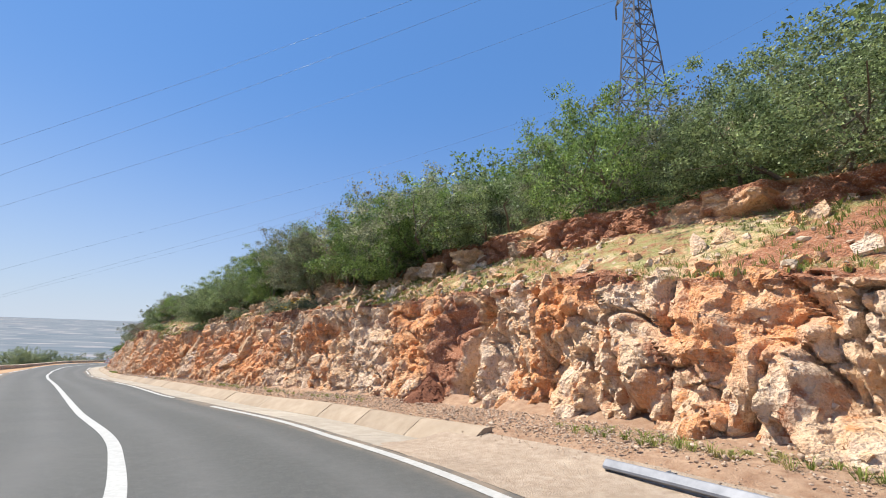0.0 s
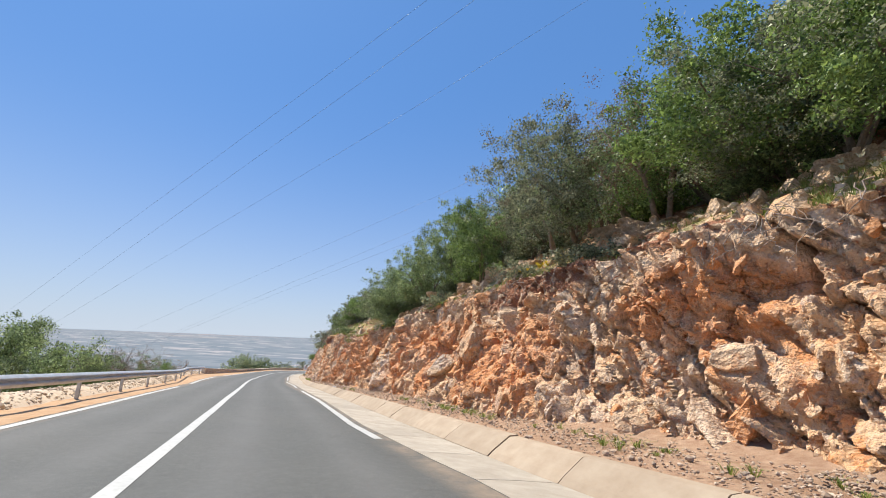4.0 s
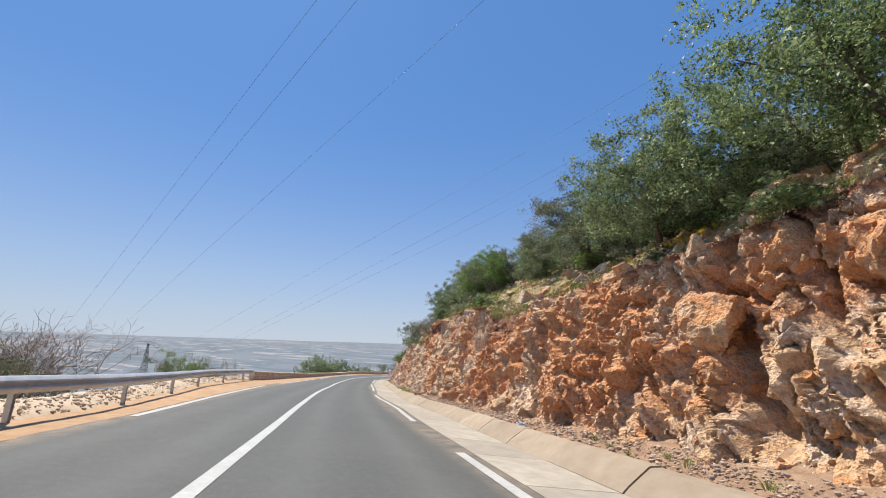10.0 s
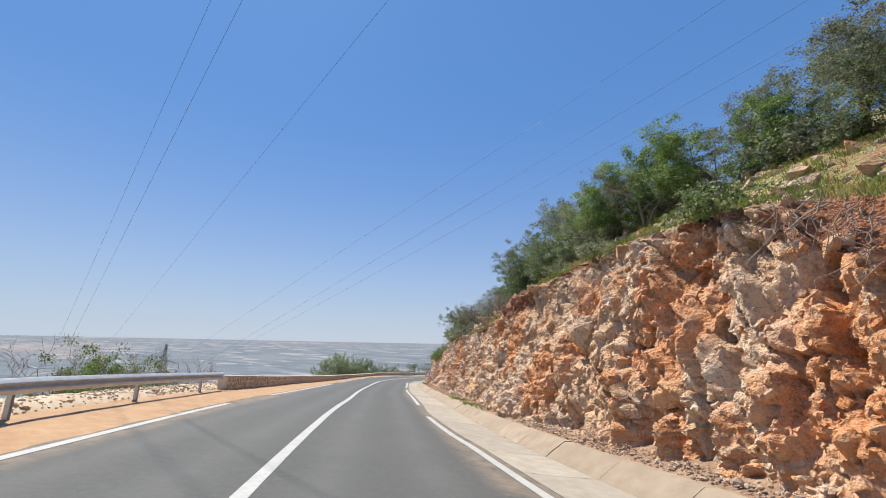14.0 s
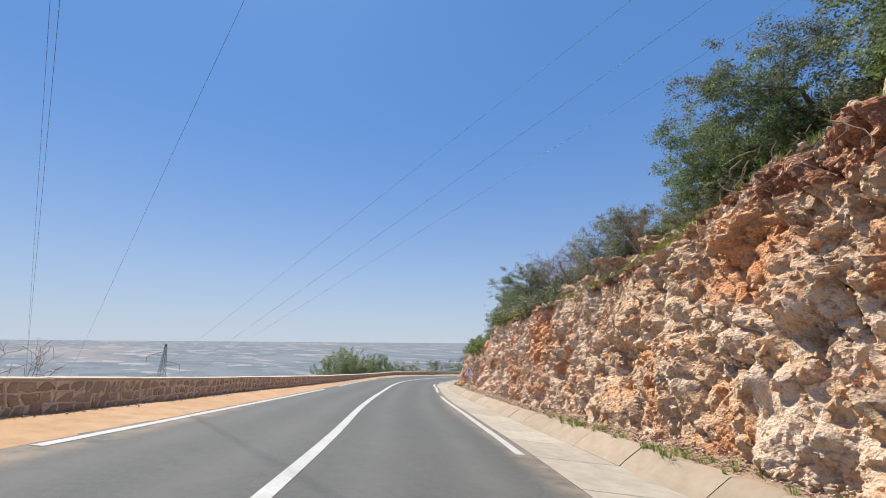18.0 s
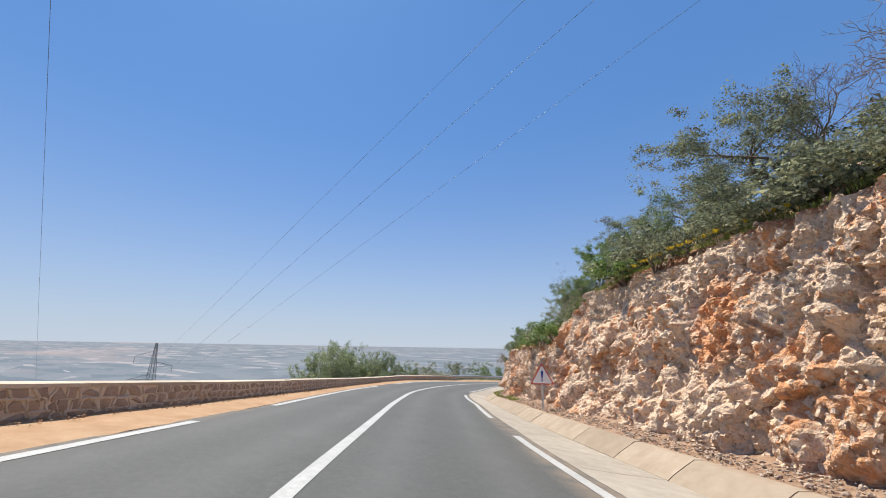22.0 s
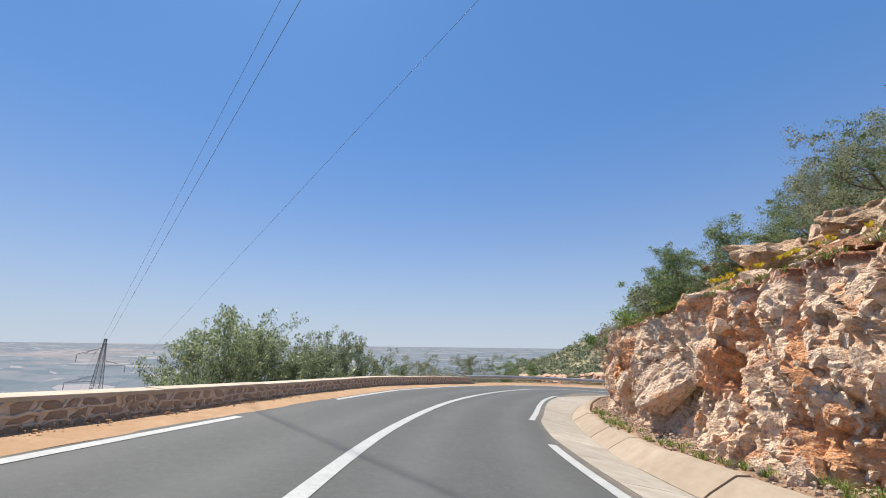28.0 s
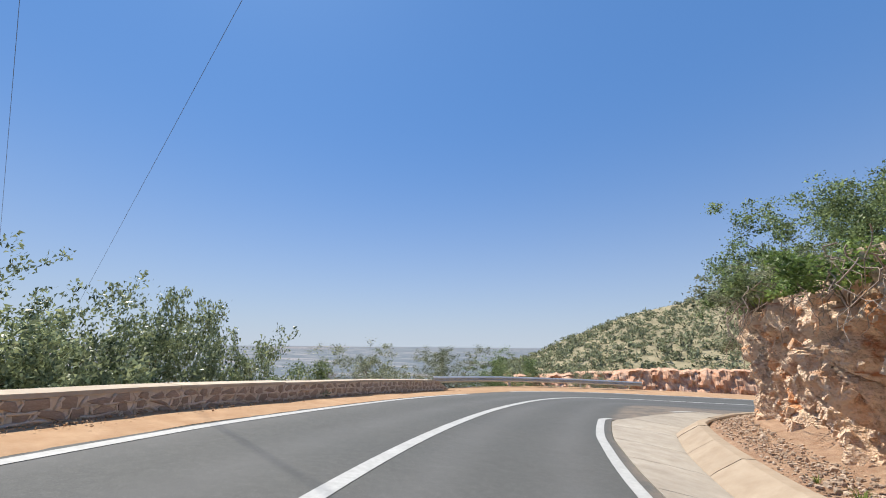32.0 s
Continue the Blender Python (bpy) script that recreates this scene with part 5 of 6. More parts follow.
# ---- trees and shrubs ----
def grow(seed, height, spread, levels, fork, lean=0.0, bare=0.25, stems=1, droop=0.0, kink=0.35):
    """Limbs of a tree as (from, to, radius, radius), the tips of its twigs, and where each stem begins in the list."""
    q = random.Random(seed)
    limbs, tips, starts = [], [], []

    def limb(p, way, length, radius, level):
        steps = 3
        for n in range(steps):
            way = (way + Vector((q.gauss(0, kink), q.gauss(0, kink), q.gauss(0.03, kink * 0.5) - droop * 0.1)) * 0.45).normalized()
            e = p + way * length / steps
            r2 = radius * (0.82 if n < steps - 1 else 0.7)
            limbs.append((p, e, radius, r2))
            if level >= 2:
                tips.append((e, way, level))
            if level < levels and (n > 0 or level > 0):
                for _ in range(fork if n == steps - 1 else q.choice((0, 1, 1))):
                    side = way.orthogonal().normalized()
                    side.rotate(Matrix.Rotation(q.uniform(0, 6.283), 3, way))
                    limb(e, (way * q.uniform(0.35, 0.8) + side * spread * q.uniform(0.6, 1.2) + Vector((0, 0, 0.18))).normalized(), length * q.uniform(0.55, 0.78), r2 * 0.68, level + 1)
            p, radius = e, r2
        if level >= levels:
            tips.append((p, way, level))

    for n in range(stems):
        starts.append(len(limbs))
        a = q.uniform(0, 6.283)
        out = Vector((math.cos(a), math.sin(a), 0)) * (0.15 if stems == 1 else 0.55)
        limb(Vector((0, 0, -0.3)) + out * 0.15, (Vector((lean, 0, 1)) + out).normalized(), height * (bare + 0.22), height * 0.028 / stems**0.4, 0)
    return limbs, tips, starts


def leaf_cloud(name, centres, ways, count, size, spread, material, seed, aspect=0.55, core=3, broad=1.75):
    """Clumps of small leaves round the twig tips, each clump thickened by a few broader sprays in its heart."""
    q = np.random.default_rng(seed)
    centres, ways = np.asarray(centres), np.asarray(ways)

    def blades(c, w, n, length, scatter, wide):
        p = np.repeat(c, n, 0)
        m = len(p)
        clump = np.repeat(q.uniform(0.7, 1.35, len(c)), n)[:, None]
        p = p + np.clip(q.normal(0, scatter, (m, 3)), -1.7 * scatter, 1.7 * scatter) * (1, 1, 0.7) * clump
        up = q.normal(0, 1, (m, 3)) + np.repeat(w, n, 0) * 0.7 + (0, 0, 0.25)
        up /= np.linalg.norm(up, axis=1)[:, None]
        side = np.cross(up, q.normal(0, 1, (m, 3)))
        side /= np.linalg.norm(side, axis=1)[:, None] + 1e-9
        L = length * q.uniform(0.6, 1.3, m)[:, None]
        return np.stack([p - up * L * 0.5, p + side * L * wide + up * L * 0.1, p + up * L * 0.5], 1)

    v = [blades(centres, ways, count, size, spread, aspect)]
    if core:
        v.append(blades(centres, ways, core, size * broad, spread * 0.75, 0.5))
    v = np.concatenate(v).reshape(-1, 3)
    return mesh_of(name, v, np.arange(len(v)).reshape(-1, 3), material)


def scaled(tips, height, limbs):
    top = max(max(p.z, e.z) for p, e, _, _ in limbs)
    k = height / top
    return [(p * k, e * k, a * k, b * k) for p, e, a, b in limbs], [(t * k, w) for t, w, _ in tips]


def tree_kind(kind, seed):
    """Stems and crown meshes of one tree about 4 m high."""
    # spread, lean, bare, stems, droop, kink / leaves at a tip, size, scatter, material, blade
    limb_rule, leaf_rule = {
        "oak": ((0.80, 0.10, 0.10, 4, 0.0, 0.35), (56, 0.056, 0.150, LEAF_OAK, 0.5)),
        "green": ((0.70, 0.00, 0.10, 4, 0.0, 0.35), (56, 0.058, 0.150, LEAF_GREEN, 0.5)),
        "grey": ((0.90, 0.15, 0.10, 4, 0.1, 0.40), (48, 0.050, 0.145, LEAF_GREY, 0.45)),
        "juniper": ((0.85, 0.20, 0.14, 2, 0.2, 0.35), (50, 0.050, 0.135, LEAF_JUNIPER, 0.35)),
        "dry": ((0.80, 0.10, 0.14, 3, 0.0, 0.40), (16, 0.05, 0.13, LEAF_DRY, 0.5)),
        "snag": ((0.75, 0.10, 0.12, 3, 0.0, 0.45), (0, 0.1, 0.1, None, 0.5)),
    }[kind]
    spread, lean, bare, stems, droop, kink = limb_rule
    count, size, scatter, leaf, blade = leaf_rule
    limbs, tips, starts = grow(seed, 4, spread, 5 if kind == "snag" else 4 if stems < 4 else 3, 2, lean, bare + (0.08 if stems > 3 else 0), stems, droop, kink)
    limbs, tips = scaled(tips, 3.9, limbs)
    if kind == "snag":
        limbs = [(p, e, a * 1.05 + 0.004, b * 1.05 + 0.003) for p, e, a, b in limbs]
    bark, most = DEAD_WOOD if kind in ("dry", "snag") else BARK, max(r for _, _, r, _ in limbs)
    finest = (0.03 if kind == "dry" else 0.0 if kind == "snag" else 0.13) * most
    stems_of = [[x for x in limbs[a:b] if x[2] > finest] for a, b in zip(starts, starts[1:] + [len(limbs)])]
    wood = [limb_mesh("stem", some, bark, 5, 0.0) for some in stems_of]
    crown = None
    if leaf:
        q = random.Random(seed)
        want = 270
        low = [(Vector((t.x * q.uniform(0.7, 1.15), t.y * q.uniform(0.7, 1.15), t.z * q.uniform(0.10, 0.75))), w) for t, w in q.choices(tips, k=190)]
        keep = (tips if len(tips) <= want else q.sample(tips, want)) + (low if kind != "juniper" else low[:110])
        crown = leaf_cloud("crown", [t[:] for t, _ in keep], [w[:] for _, w in keep], count, size, scatter, leaf, seed, blade, 0 if kind == 'dry' else 26, 1.7)
    far = leaf_cloud("crown", [t[:] for t, _ in keep[::2]], [w[:] for _, w in keep[::2]], max(count // 4, 3), size * 1.6, scatter * 1.4, leaf, seed + 1, blade, 0 if kind == 'dry' else 9, 2.2) if leaf else None
    return wood, crown, far


TREE_LABELS = {"oak": "dense dark-green evergreen oak on the hillside", "green": "bright-green leafy small tree on the hillside", "grey": "grey-green open bushy tree on the hillside",
               "juniper": "ragged dark juniper with clumped foliage", "dry": "half-dead brown-twigged tree on the hillside", "snag": "bare grey dead tree with twisted limbs"}
KINDS = {k: [tree_kind(k, 40 + 7 * n + 100 * i) for n in range(2 if k in ("dry", "snag") else 3)] for i, k in enumerate(TREE_LABELS)}


def tree(kind, s, d, height, up=None, n=0, turn=0.0, wide=1.0, label="", group="trees of the hillside", behind=False):
    u = float(hill_up(s, d)) - 0.1 if up is None else up
    k = height / 3.9
    m = spot(s, d, u, False, turn) @ Matrix.Diagonal((k * wide, k * wide, k, 1))
    wood, crown, far = KINDS[kind][n % len(KINDS[kind])]
    ob = thing("tree", label or TREE_LABELS[kind], "tree", group, m=m)
    for stem in wood:
        put("stem" if len(wood) > 1 else "trunk", stem, ob)
    if crown:
        put("crown", far if behind else crown, ob)
    return ob


q = random.Random(77)
MIX = [(0, "oak oak grey oak juniper green"), (12, "green oak oak green grey"), (20, "juniper dry oak green oak"), (27, "green oak grey oak"), (34, "oak juniper grey oak"), (42, "juniper oak juniper green"), (57, "oak juniper grey"), (66, "grey snag juniper"), (76, "juniper grey oak"), (84, "oak green grey")]


def kind_at(s):
    row = [names for a, names in MIX if a <= s][-1].split()
    return q.choice(row)


# front row along the crest, then two rows behind it
HEIGHT = [(0, 3.9), (6, 4.1), (11, 4.3), (15, 4.2), (20, 4.4), (26, 4.3), (29, 4.1), (34, 3.9), (38, 3.5), (43, 3.0), (46, 2.5), (50, 2.4), (55, 2.4), (59, 3.0), (62, 2.7), (66, 2.0), (71, 2.1), (73, 2.6), (75, 2.4), (77.5, 1.9), (80, 2.0), (86, 2.0), (90, 1.6), (94, 1.4)]
SET_BACK = [(0, 5.0), (12, 4.4), (17, 3.4), (22, 3.7), (28, 3.3), (33, 2.9), (40, 2.2), (46, 4.2), (54, 2.6), (60, 2.0), (72, 1.6), (96, 1.8)]
s = 0.0
while s < 91:
    h = float(along(s, HEIGHT)) * q.uniform(0.8, 1.12)
    tree(kind_at(s), s, float(crest_d(s) + along(s, SET_BACK)) + q.uniform(-0.3, 0.7), h, None, q.randrange(3), q.uniform(0, 360), q.uniform(0.95, 1.25) * (0.85 if 26 < s < 36 else 1.0))
    s += q.uniform(1.15, 1.8)
for back, step, tall in ((8.0, 2.6, 1.05), (12.5, 3.4, 1.15), (18.0, 4.5, 1.2)):
    s = -3.0
    while s < (44 if back > 9 else 88):
        h = float(along(s, HEIGHT)) * q.uniform(0.7, 1.1) * (tall if s < 40 else 0.75)
        tree(kind_at(max(s, 0)), s, float(crest_d(s)) + back + q.uniform(-1.2, 1.2), h, None, q.randrange(3), q.uniform(0, 360), q.uniform(1.0, 1.3), behind=True)
        s += step * q.uniform(0.75, 1.3)

# trees that stand out on the skyline
tree("green", 16.0, 10.4, 4.4, None, 0, 40, 0.8)
tree("dry", 7.5, 16.0, 4.5, None, 0, 10)
tree("juniper", 22.5, 10.2, 4.1, None, 1, 80)
tree("green", 28.4, 9.9, 4.1, None, 1, 10, 0.8)
tree("snag", 54.0, 9.4, 2.4, None, 0, 30)
tree("juniper", 62.0, 9.9, 3.7, None, 2, 200, 1.1)
tree("snag", 76.0, 8.9, 2.4, None, 1, 120)
tree("oak", 99.4, 6.8, 1.8, 2.65, 0, 50, 1.0, "small round green tree on the tip of the cut")
tree("oak", 98.3, 7.3, 2.0, 2.7, 1, 140, 1.0, "small round green tree on the tip of the cut")
tree("grey", 102.2, 7.7, 1.9, 2.7, 1, 50, 1.0, "low grey-green tree on the tip of the cut")
tree("oak", 91.0, 9.2, 2.2, None, 1, 10)
tree("dry", 88.5, 8.8, 2.3, None, 1, 60)
tree("green", 87.3, 8.7, 2.5, None, 0, 130, 0.95, "dense round dark-green tree above the rock")
for s, d, h, k in ((101.5, 11.8, 2.2, "grey"), (104.0, 12.6, 2.4, "oak"), (106.5, 13.2, 2.2, "oak"), (114.4, 7.2, 1.9, "green"), (115.6, 8.6, 3.9, "oak"), (117.6, 9.8, 3.9, "oak"), (115.2, 7.6, 1.2, "green"), (98.0, 10.2, 2.2, "oak"), (95.5, 8.8, 2.0, "grey")):
    tree(k, s, d, h, None, int(s) % 3, 33 * s, 1.0)


def shrub(s, d, height, width, up, seed, material, label, leaf=0.085, group="shrubs beyond the parapet", count=16, stems=5, forks=2):
    limbs, tips, _ = grow(seed, 3, 0.7, 3, forks, 0.0, 0.30, stems, 0.0, 0.3)
    limbs, tips = scaled(tips, height, limbs)
    ob = thing("shrub", label, "shrub", group, m=spot(s, d, up, False, seed * 37) @ Matrix.Diagonal((width, width, 1, 1)))
    put("stem", limb_mesh("stem", limbs, BARK, 4), ob)
    put("crown", leaf_cloud("crown", [t[:] for t, _ in tips], [w[:] for _, w in tips], count, leaf, 0.11, material, seed, 0.45, 0), ob)
    return ob


# leafy shrubs behind the parapet, near the bend
for s, d, h, w, seed in ((102.8, -9.4, 5.2, 0.72, 2), (104.4, -8.8, 5.05, 0.95, 3), (105.9, -8.8, 5.45, 0.85, 4), (107.5, -6.9, 4.6, 0.68, 5), (103.6, -10.6, 4.7, 0.8, 7), (105.2, -7.4, 3.8, 0.9, 9)):
    shrub(s, d, h, w, -1.7, 500 + seed, LEAF_SHRUB, "tall leafy evergreen shrub rising behind the parapet", 0.118, count=15, stems=6)
# trees and bare shrubs on the drop behind the guard rail
for kind, s, d, h, up in (("oak", 36.9, -9.4, 5.6, -2.2), ("oak", 34.5, -10.5, 5.0, -2.6), ("oak", 37.6, -9.9, 5.2, -2.4), ("oak", 42.7, -8.5, 3.9, -1.9), ("oak", 43.6, -8.9, 3.7, -1.9), ("snag", 44.8, -8.6, 4.5, -1.9), ("snag", 46.4, -8.4, 4.6, -1.9), ("dry", 45.6, -9.0, 4.2, -2.0), ("grey", 41.5, -9.0, 3.6, -1.9), ("oak", 44.2, -8.6, 3.3, -1.9), ("oak", 46.6, -8.8, 3.0, -2.0), ("snag", 46.0, -8.9, 4.3, -2.0), ("green", 43.5, -9.6, 3.4, -2.2), ("snag", 45.4, -8.1, 4.6, -1.8), ("oak", 48.0, -10.0, 3.2, -2.6), ("snag", 43.0, -11.0, 4.6, -3.0),
                          ("oak", 62.2, -10.6, 5.0, -2.6), ("snag", 57.2, -7.2, 4.3, -2.0), ("green", 58.6, -8.6, 3.9, -2.2), ("dry", 63.0, -10.5, 3.8, -2.6), ("oak", 50.5, -12.0, 3.6, -3.4), ("snag", 65.1, -8.4, 4.6, -2.2), ("grey", 60.5, -9.5, 2.4, -2.2)):
    tree(kind, s, d, h, up, int(s) % 3, 47 * s, 0.85, group="trees below the road")
# small trees outside the bend
for kind, s, d, h, up in (("grey", 114.5, -8.0, 3.7, -1.5), ("snag", 112.5, -8.0, 2.8, -1.6), ("grey", 119.0, -7.4, 3.7, -1.4), ("oak", 122.0, -7.4, 3.8, -1.4), ("grey", 126.0, -8.4, 3.0, -1.4), ("oak", 110.6, -7.2, 3.2, -1.5), ("dry", 124.0, -8.6, 2.2, -1.4), ("snag", 116.8, -9.5, 3.0, -1.8)):
    tree(kind, s, d, h, up, int(s) % 3, 29 * s, 1.1, group="trees outside the bend")

# low scrub on the far hill, and on the drop
r = np.random.default_rng(8)
c = SCRUB_AT
sz = r.uniform(0.8, 2.6, len(c))
n = 26
v = c[:, None] + r.normal(0, 1, (len(c), n, 3)) * sz[:, None, None] * (0.55, 0.55, 0.32) + (0, 0, 0.6)
w = r.normal(0, 1, (len(c) * n, 3))
tri = v.reshape(-1, 1, 3) + r.normal(0, 0.55, (len(c) * n, 3, 3)) * np.repeat(sz, n)[:, None, None] * 0.55
tagged(put("far_scrub", mesh_of("far_scrub", tri.reshape(-1, 3), np.arange(len(tri) * 3).reshape(-1, 3), LEAF_JUNIPER)), "dark scrub bushes dotting the far hillside", "scrub", kind="stuff")


# ---- grass, weeds and flowers ----
def tufts(name, places, sizes, material, seed, label, blades=9, width=0.0062, lean=1.0):
    q = np.random.default_rng(seed)
    n = len(places)
    base = np.repeat(np.asarray(places), blades, 0)
    L = np.repeat(np.asarray(sizes), blades) * q.uniform(0.5, 1.15, n * blades)
    out = q.normal(0, 1, (n * blades, 3)) * (1, 1, 0)
    root = base + out * 0.22 * np.repeat(sizes, blades)[:, None]
    tip = root + (out * lean + (0, 0, 1)) * L[:, None] * 0.8
    side = np.cross(out, (0, 0, 1.0))
    side /= np.linalg.norm(side, axis=1)[:, None] + 1e-9
    wd = (width * (0.6 + 2.0 * L))[:, None]
    mid = (root + tip) / 2 - out * (0.12 * L)[:, None] + (0, 0, 0.04)
    v = np.stack([root - side * wd, root + side * wd, mid + side * wd * 0.8, tip, mid - side * wd * 0.8], 1).reshape(-1, 3)
    i = np.arange(n * blades)[:, None] * 5
    f = np.concatenate([i + (0, 1, 2), i + (0, 2, 4), i + (4, 2, 3)])
    return tagged(put(name, mesh_of(name, v, f, material)), label, name.split("_")[-1], kind="stuff")


def on_slope(ss, w):
    d = crest_d(ss) + w
    return at(ss, d, along(ss, CREST) + along(ss, HILL) * w * np.minimum(1, 0.45 + 0.3 * w) - 0.02)


r = np.random.default_rng(31)
n = 17000
ss = r.uniform(-2, 112, n)
keep = fractal(np.stack([ss * 0.45, 0 * ss, 0 * ss], 1), 66, 3) + 0.25 * r.uniform(-1, 1, n) > 0.42
ss = ss[keep]
more = np.concatenate([r.uniform(43.5, 57.5, 1500), r.uniform(63, 82, 900), r.uniform(97, 112, 600), r.uniform(1, 16, 350)])
ss = np.concatenate([ss, more])
tufts("slope_grass", on_slope(ss, 0.15 + 4.6 * r.beta(1, 1.5, len(ss))), 0.05 + 0.16 * r.beta(1.2, 2.2, len(ss)), GRASS, 3, "green and straw grass tufts along the crest of the cut")
ss = np.concatenate([r.normal(c, w, k) for c, w, k in ((13, 1.2, 26), (17, 1.0, 18), (23.0, 1.0, 30), (25.5, 1.5, 14), (37, 1, 6), (62.5, 1.0, 24), (66.0, 0.7, 30), (91.0, 0.8, 26), (94, 1.2, 26), (99, 1.5, 26), (103, 1.2, 20), (3.5, 1.0, 40), (1.0, 0.8, 20))])
dd = along(ss, CLIFF_D) - r.uniform(0.05, 0.55, len(ss))
tufts("verge_weeds", at(ss, dd, 0.18, True), r.uniform(0.05, 0.15, len(ss)), GRASS, 4, "small green weeds at the foot of the rock face", 24)
ss = np.concatenate([r.normal(c, w, k) for c, w, k in ((79.5, 1.6, 120), (22.5, 0.8, 18), (38, 1.0, 14), (96, 1.2, 40))])
v = on_slope(ss, 0.2 + 1.2 * r.uniform(0, 1, len(ss))) + (0, 0, 0.22)
tufts("yellow_flowers", v, np.full(len(v), 0.07), FLOWER, 5, "clusters of small yellow flowers on the crest", 10, 0.02, 1.2)
ss = np.concatenate([r.normal(c, w, k) for c, w, k in ((46.3, 0.5, 14), (76.5, 0.9, 30), (92.0, 0.8, 20), (14.5, 1.0, 14))])
v = on_slope(ss, 0.3 + 1.6 * r.uniform(0, 1, len(ss))) + (0, 0, 0.25)
tufts("white_flowers", v, np.full(len(v), 0.06), FLOWER_WHITE, 6, "pale flower heads among the grass", 9, 0.02, 1.2)

# low bushes that hang over the crest and fill the gaps between the trees
def bush_kind(seed, material):
    limbs, tips, _ = grow(seed, 3, 0.8, 3, 2, 0.0, 0.22, 6, 0.0, 0.3)
    limbs, tips = scaled(tips, 1.0, limbs)
    q = random.Random(seed)
    tips = [(Vector((t.x, t.y, t.z * q.uniform(0.35, 1.0))), w) for t, w in q.choices(tips, k=100)]
    return limb_mesh("stem", limbs, BARK, 3, 0.3), leaf_cloud("crown", [t[:] for t, _ in tips], [w[:] for _, w in tips], 22, 0.052, 0.075, material, seed, 0.5, 8)


BUSHES = [bush_kind(900 + 5 * n, m) for n, m in enumerate((LEAF_OAK, LEAF_GREY, LEAF_GREEN, LEAF_JUNIPER, LEAF_OAK, LEAF_GREY))]


def bush(s, d, height, wide, up, n, turn):
    ob = thing("bush", "low rounded evergreen bush on the crest of the cut", "bush", "bushes on the crest", m=spot(s, d, up, False, turn) @ Matrix.Diagonal((height * wide, height * wide, height, 1)))
    put("stem", BUSHES[n % 6][0], ob)
    put("crown", BUSHES[n % 6][1], ob)


q = random.Random(5)
for s, w in ((20.5, 0.9), (24.0, 0.8), (30.5, 0.6), (36.0, 0.5), (39.0, 1.0), (49.5, 0.6), (54.0, 0.5), (57.0, 0.8), (73.0, 1.0), (74.3, 0.7), (75.5, 0.8), (76.5, 1.1), (77.5, 0.9), (78.8, 0.8), (81.0, 0.6), (83.0, 0.7), (88.2, 1.0), (89.5, 0.9), (90.8, 0.6), (92.4, 0.9), (99.6, 0.9), (102.5, 0.7), (106.6, 0.5), (108.6, 0.6), (111.5, 0.5), (110.2, 0.3), (112.4, 0.25), (113.4, 0.3), (114.2, 0.6), (113.0, 0.9)):
    bush(s, float(crest_d(s)) + w, q.uniform(0.7, 1.3), 1.35, float(along(s, CREST)) + 0.2 * w - 0.08, q.randrange(6), q.uniform(0, 360))
for s, h in ((87.8, 3.0), (89.6, 2.8), (91.2, 2.75), (113.2, 2.1), (105.0, 2.35)):
    bush(s, float(along(s, CLIFF_D) + along(s, LEAN) * h) - 0.05, q.uniform(0.7, 1.05), 1.3, h - 0.25, q.randrange(6), q.uniform(0, 360))
for n in range(120):
    s = q.uniform(0, 91)
    w = float(along(s, SET_BACK)) * (0.75 + 0.5 * q.random()) + q.choice((0.0, 0.4, 2.2)) + (1.6 if 64 < s < 73 or 19 < s < 30 else 0.0)
    bush(s, float(crest_d(s)) + w, q.uniform(0.6, 1.4), 1.3, float(hill_up(s, crest_d(s) + w)) - 0.15, q.randrange(6), q.uniform(0, 360))

# roots and dead twigs that hang out of the earth under the crest
def hanging_roots():
    q = random.Random(12)
    v, f = [], []
    for mid, wide, count in ((15.5, 2.5, 26), (21.5, 1.5, 22), (25.5, 1.5, 14), (44.0, 1.5, 14), (46.7, 1.0, 30), (60.5, 1.5, 18), (67.5, 1.5, 12), (84.0, 1.5, 16), (99.5, 2.0, 30), (104.0, 2.0, 34), (108.5, 1.6, 24)):
        for _ in range(count):
            s0 = q.gauss(mid, wide * 0.6)
            h = float(along(s0, CREST)) - q.uniform(-0.15, 0.35)
            off, r = q.uniform(0.0, 0.3), q.uniform(0.004, 0.011)
            ds, chain = q.gauss(0, 0.05), []
            for n in range(q.randrange(5, 11)):
                chain.append(Vector(at(s0, float(along(s0, CLIFF_D) + along(s0, LEAN) * max(h, 0)) - 0.18 - off, h)))
                ds = 0.7 * ds + q.gauss(0, 0.07)
                s0, h, off = s0 + ds, h - q.uniform(0.02, 0.16), max(0.0, off + q.gauss(0, 0.07))
            for n in range(len(chain) - 1):
                v.append((chain[n], chain[n + 1], r * (1 - 0.08 * n), r * (0.92 - 0.08 * n)))
    tagged(put("hanging_roots", limb_mesh("hanging_roots", v, DEAD_WOOD, 4, 0.0)), "grey dead roots and twigs hanging under the crest", "roots", kind="stuff")


hanging_roots()

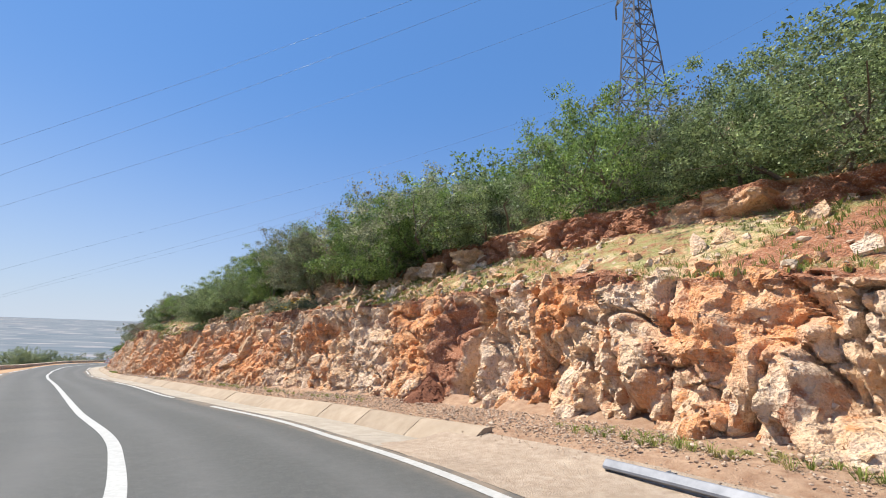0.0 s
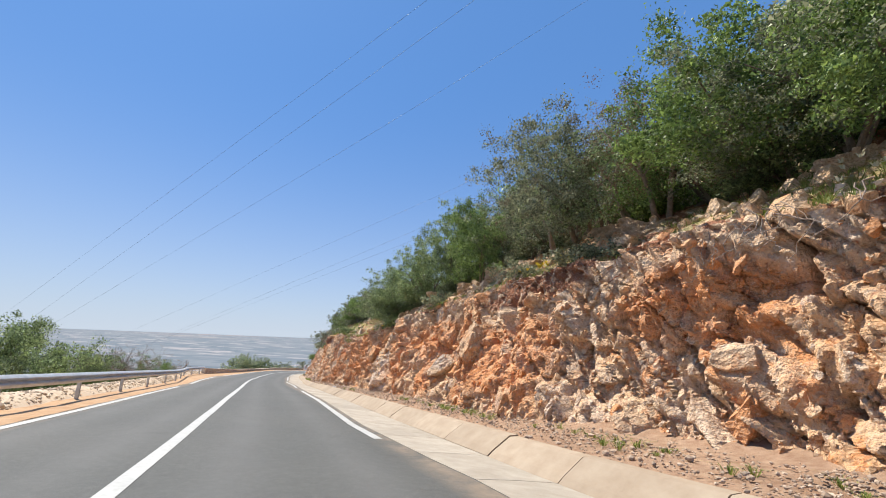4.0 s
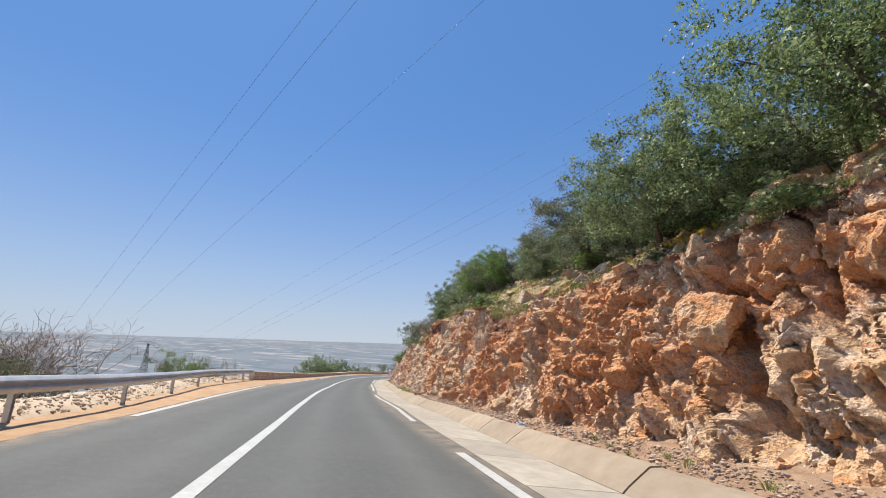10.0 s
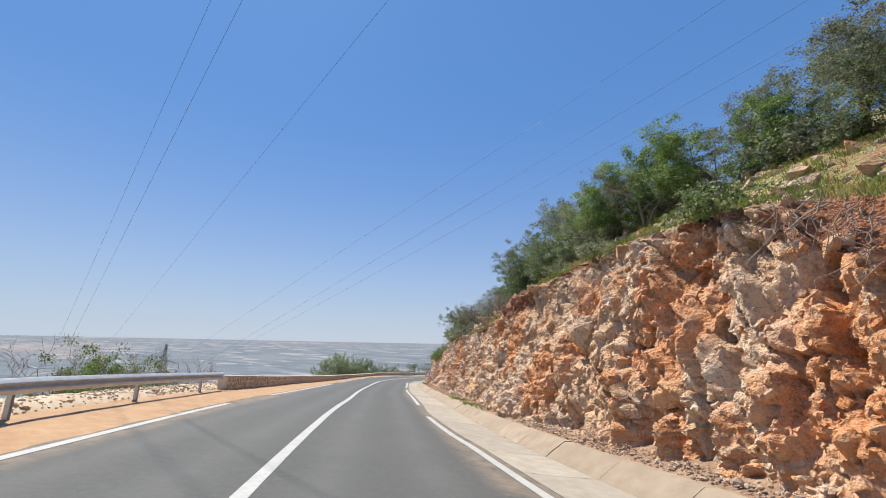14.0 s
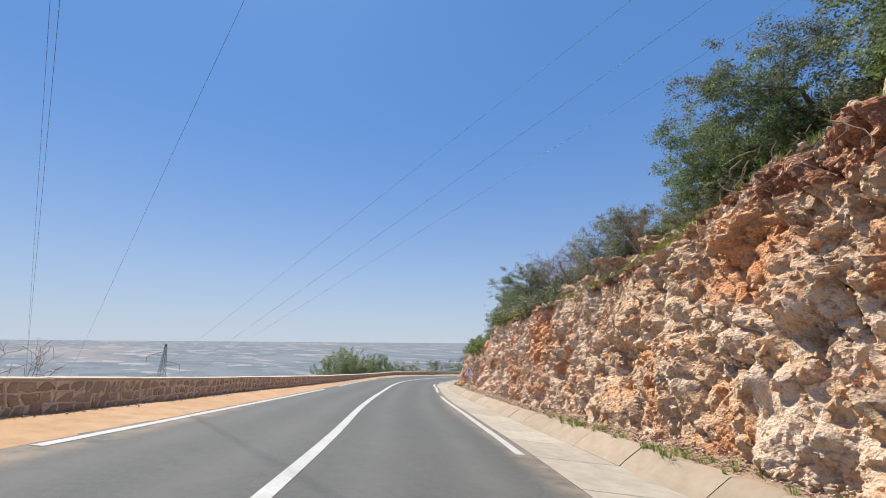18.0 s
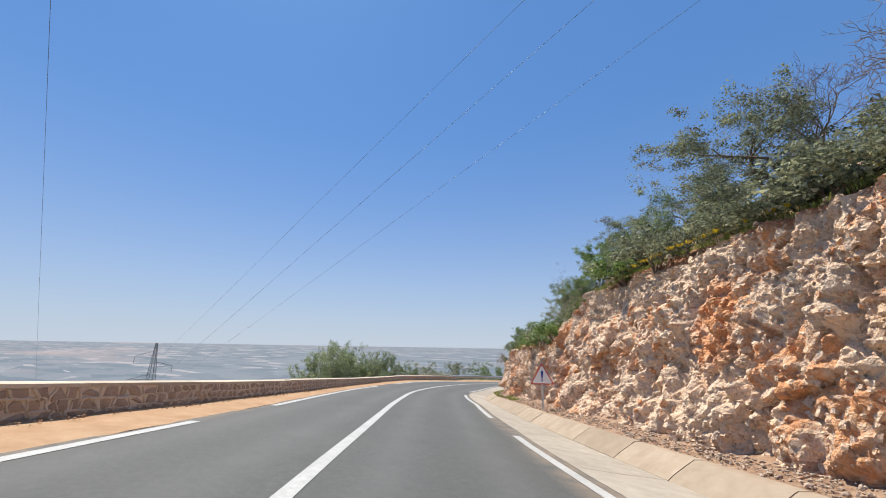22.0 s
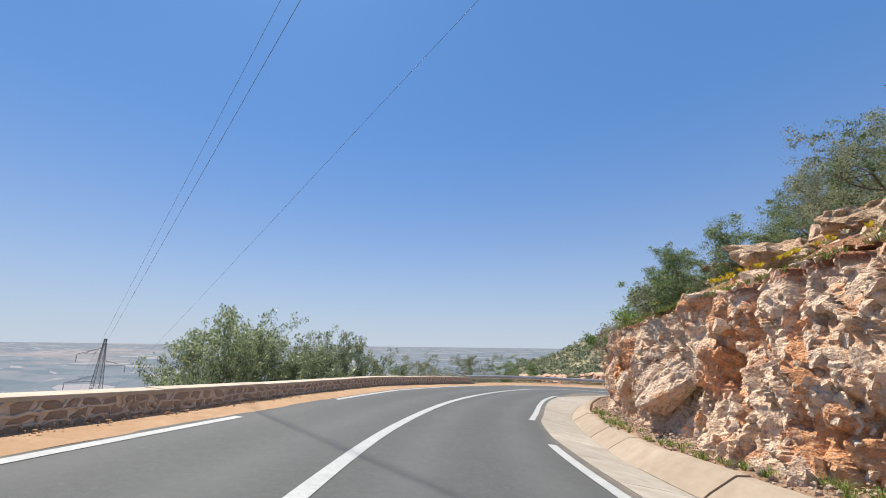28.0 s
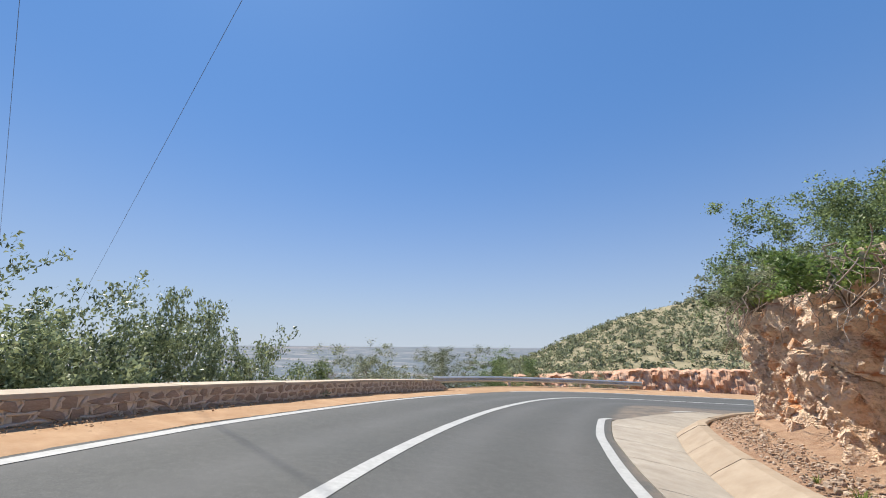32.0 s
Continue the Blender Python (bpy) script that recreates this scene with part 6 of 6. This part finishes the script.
# a stub of a marker post on the crest
def marker_post(s, d):
    post = thing("marker_post", "short weathered wooden marker post on the grassy crest", "post", m=spot(s, d, float(hill_up(s, d)) - 0.25, False, 20) @ pose(0, 0, 0, 3, -4, 0))
    bm = bmesh.new()
    rod(bm, (0, 0, 0), (0, 0, 0.62), 0.055, 0.048, 10)
    part("shaft", bm, DEAD_WOOD, post)
    bm = bmesh.new()
    rod(bm, (0, 0, 0.62), (0, 0, 0.67), 0.062, 0.05, 10)
    part("cap", bm, COPING, post, "pale flat cap")


marker_post(98.0, 7.0)

# litter at the roadside
def litter(s, d, size, material, label, seed):
    v, f = chunk(seed, 8, 0.04, 0.3)
    tagged(put("plastic_bag", mesh_of("plastic_bag", v * (size, size * 1.3, size * 0.55), f, material, True), None, spot(s, d, 0.15 + 0.2 * size, True, 40)), label, "litter")


litter(44.4, -4.95, 0.34, simple("black_plastic", (0.015, 0.015, 0.018), (0.04, 0.04, 0.045), 12, 0.35, bump=0.4), "crumpled black plastic bag on the rubble", 31)
litter(40.9, 5.62, 0.22, simple("white_plastic", (0.6, 0.62, 0.64), (0.8, 0.81, 0.82), 12, 0.4, bump=0.4), "crumpled white plastic bag on the stony verge", 32)

# boulders on the slope
for n, (s, w, size) in enumerate(((11.0, 3.2, 1.2), (14.0, 3.0, 1.1), (12.4, 2.7, 1.0), (15.8, 2.6, 0.9), (20.2, 2.2, 0.9), (22.0, 2.6, 1.3), (24.5, 1.6, 1.0), (27.0, 1.9, 0.9), (28.6, 1.4, 0.9), (31.8, 1.5, 1.1), (33.3, 1.0, 0.8), (9.3, 3.6, 0.8), (7.0, 4.0, 0.8),
                                  (36.6, 1.5, 1.1), (45.6, 3.4, 0.8), (66.0, 1.4, 0.95), (68.0, 1.1, 1.0), (70.2, 1.0, 1.0), (72.0, 1.2, 1.0), (84.0, 1.3, 0.9), (93.2, 1.2, 1.0), (96.3, 1.5, 1.1), (94.6, 1.9, 0.9), (98.3, 1.9, 0.7), (79.0, 3.0, 1.0))):
    up = float(along(s, CREST) + along(s, HILL) * w * min(1, 0.45 + 0.3 * w))
    boulder(s, float(crest_d(s)) + w, size, up, n, turn=47 * n)
for n, (s, d, size, u) in enumerate(((52.5, -6.2, 0.9, 0.05), (56.0, -6.1, 0.6, 0.1), (50.0, -5.7, 0.35, 0.12), (46.5, -5.6, 0.4, 0.1), (41.0, -5.6, 0.35, 0.12), (60.0, -6.0, 0.5, 0.15))):
    boulder(s, d, size, u, n + 2, "orange-tinged boulder on the rubble behind the guard rail", 31 * n)
for n, (s, d, size) in enumerate(((18.4, 6.05, 0.38), (17.8, 5.95, 0.30), (38.5, 5.75, 0.26), (67.0, 5.6, 0.2), (90.0, 5.1, 0.35), (101.4, 4.95, 0.55), (100.2, 5.0, 0.4), (103.0, 5.0, 0.45), (97.0, 4.9, 0.35))):
    boulder(s, d, size, -0.2, n + 4, "fallen block of limestone at the foot of the cut", 53 * n)
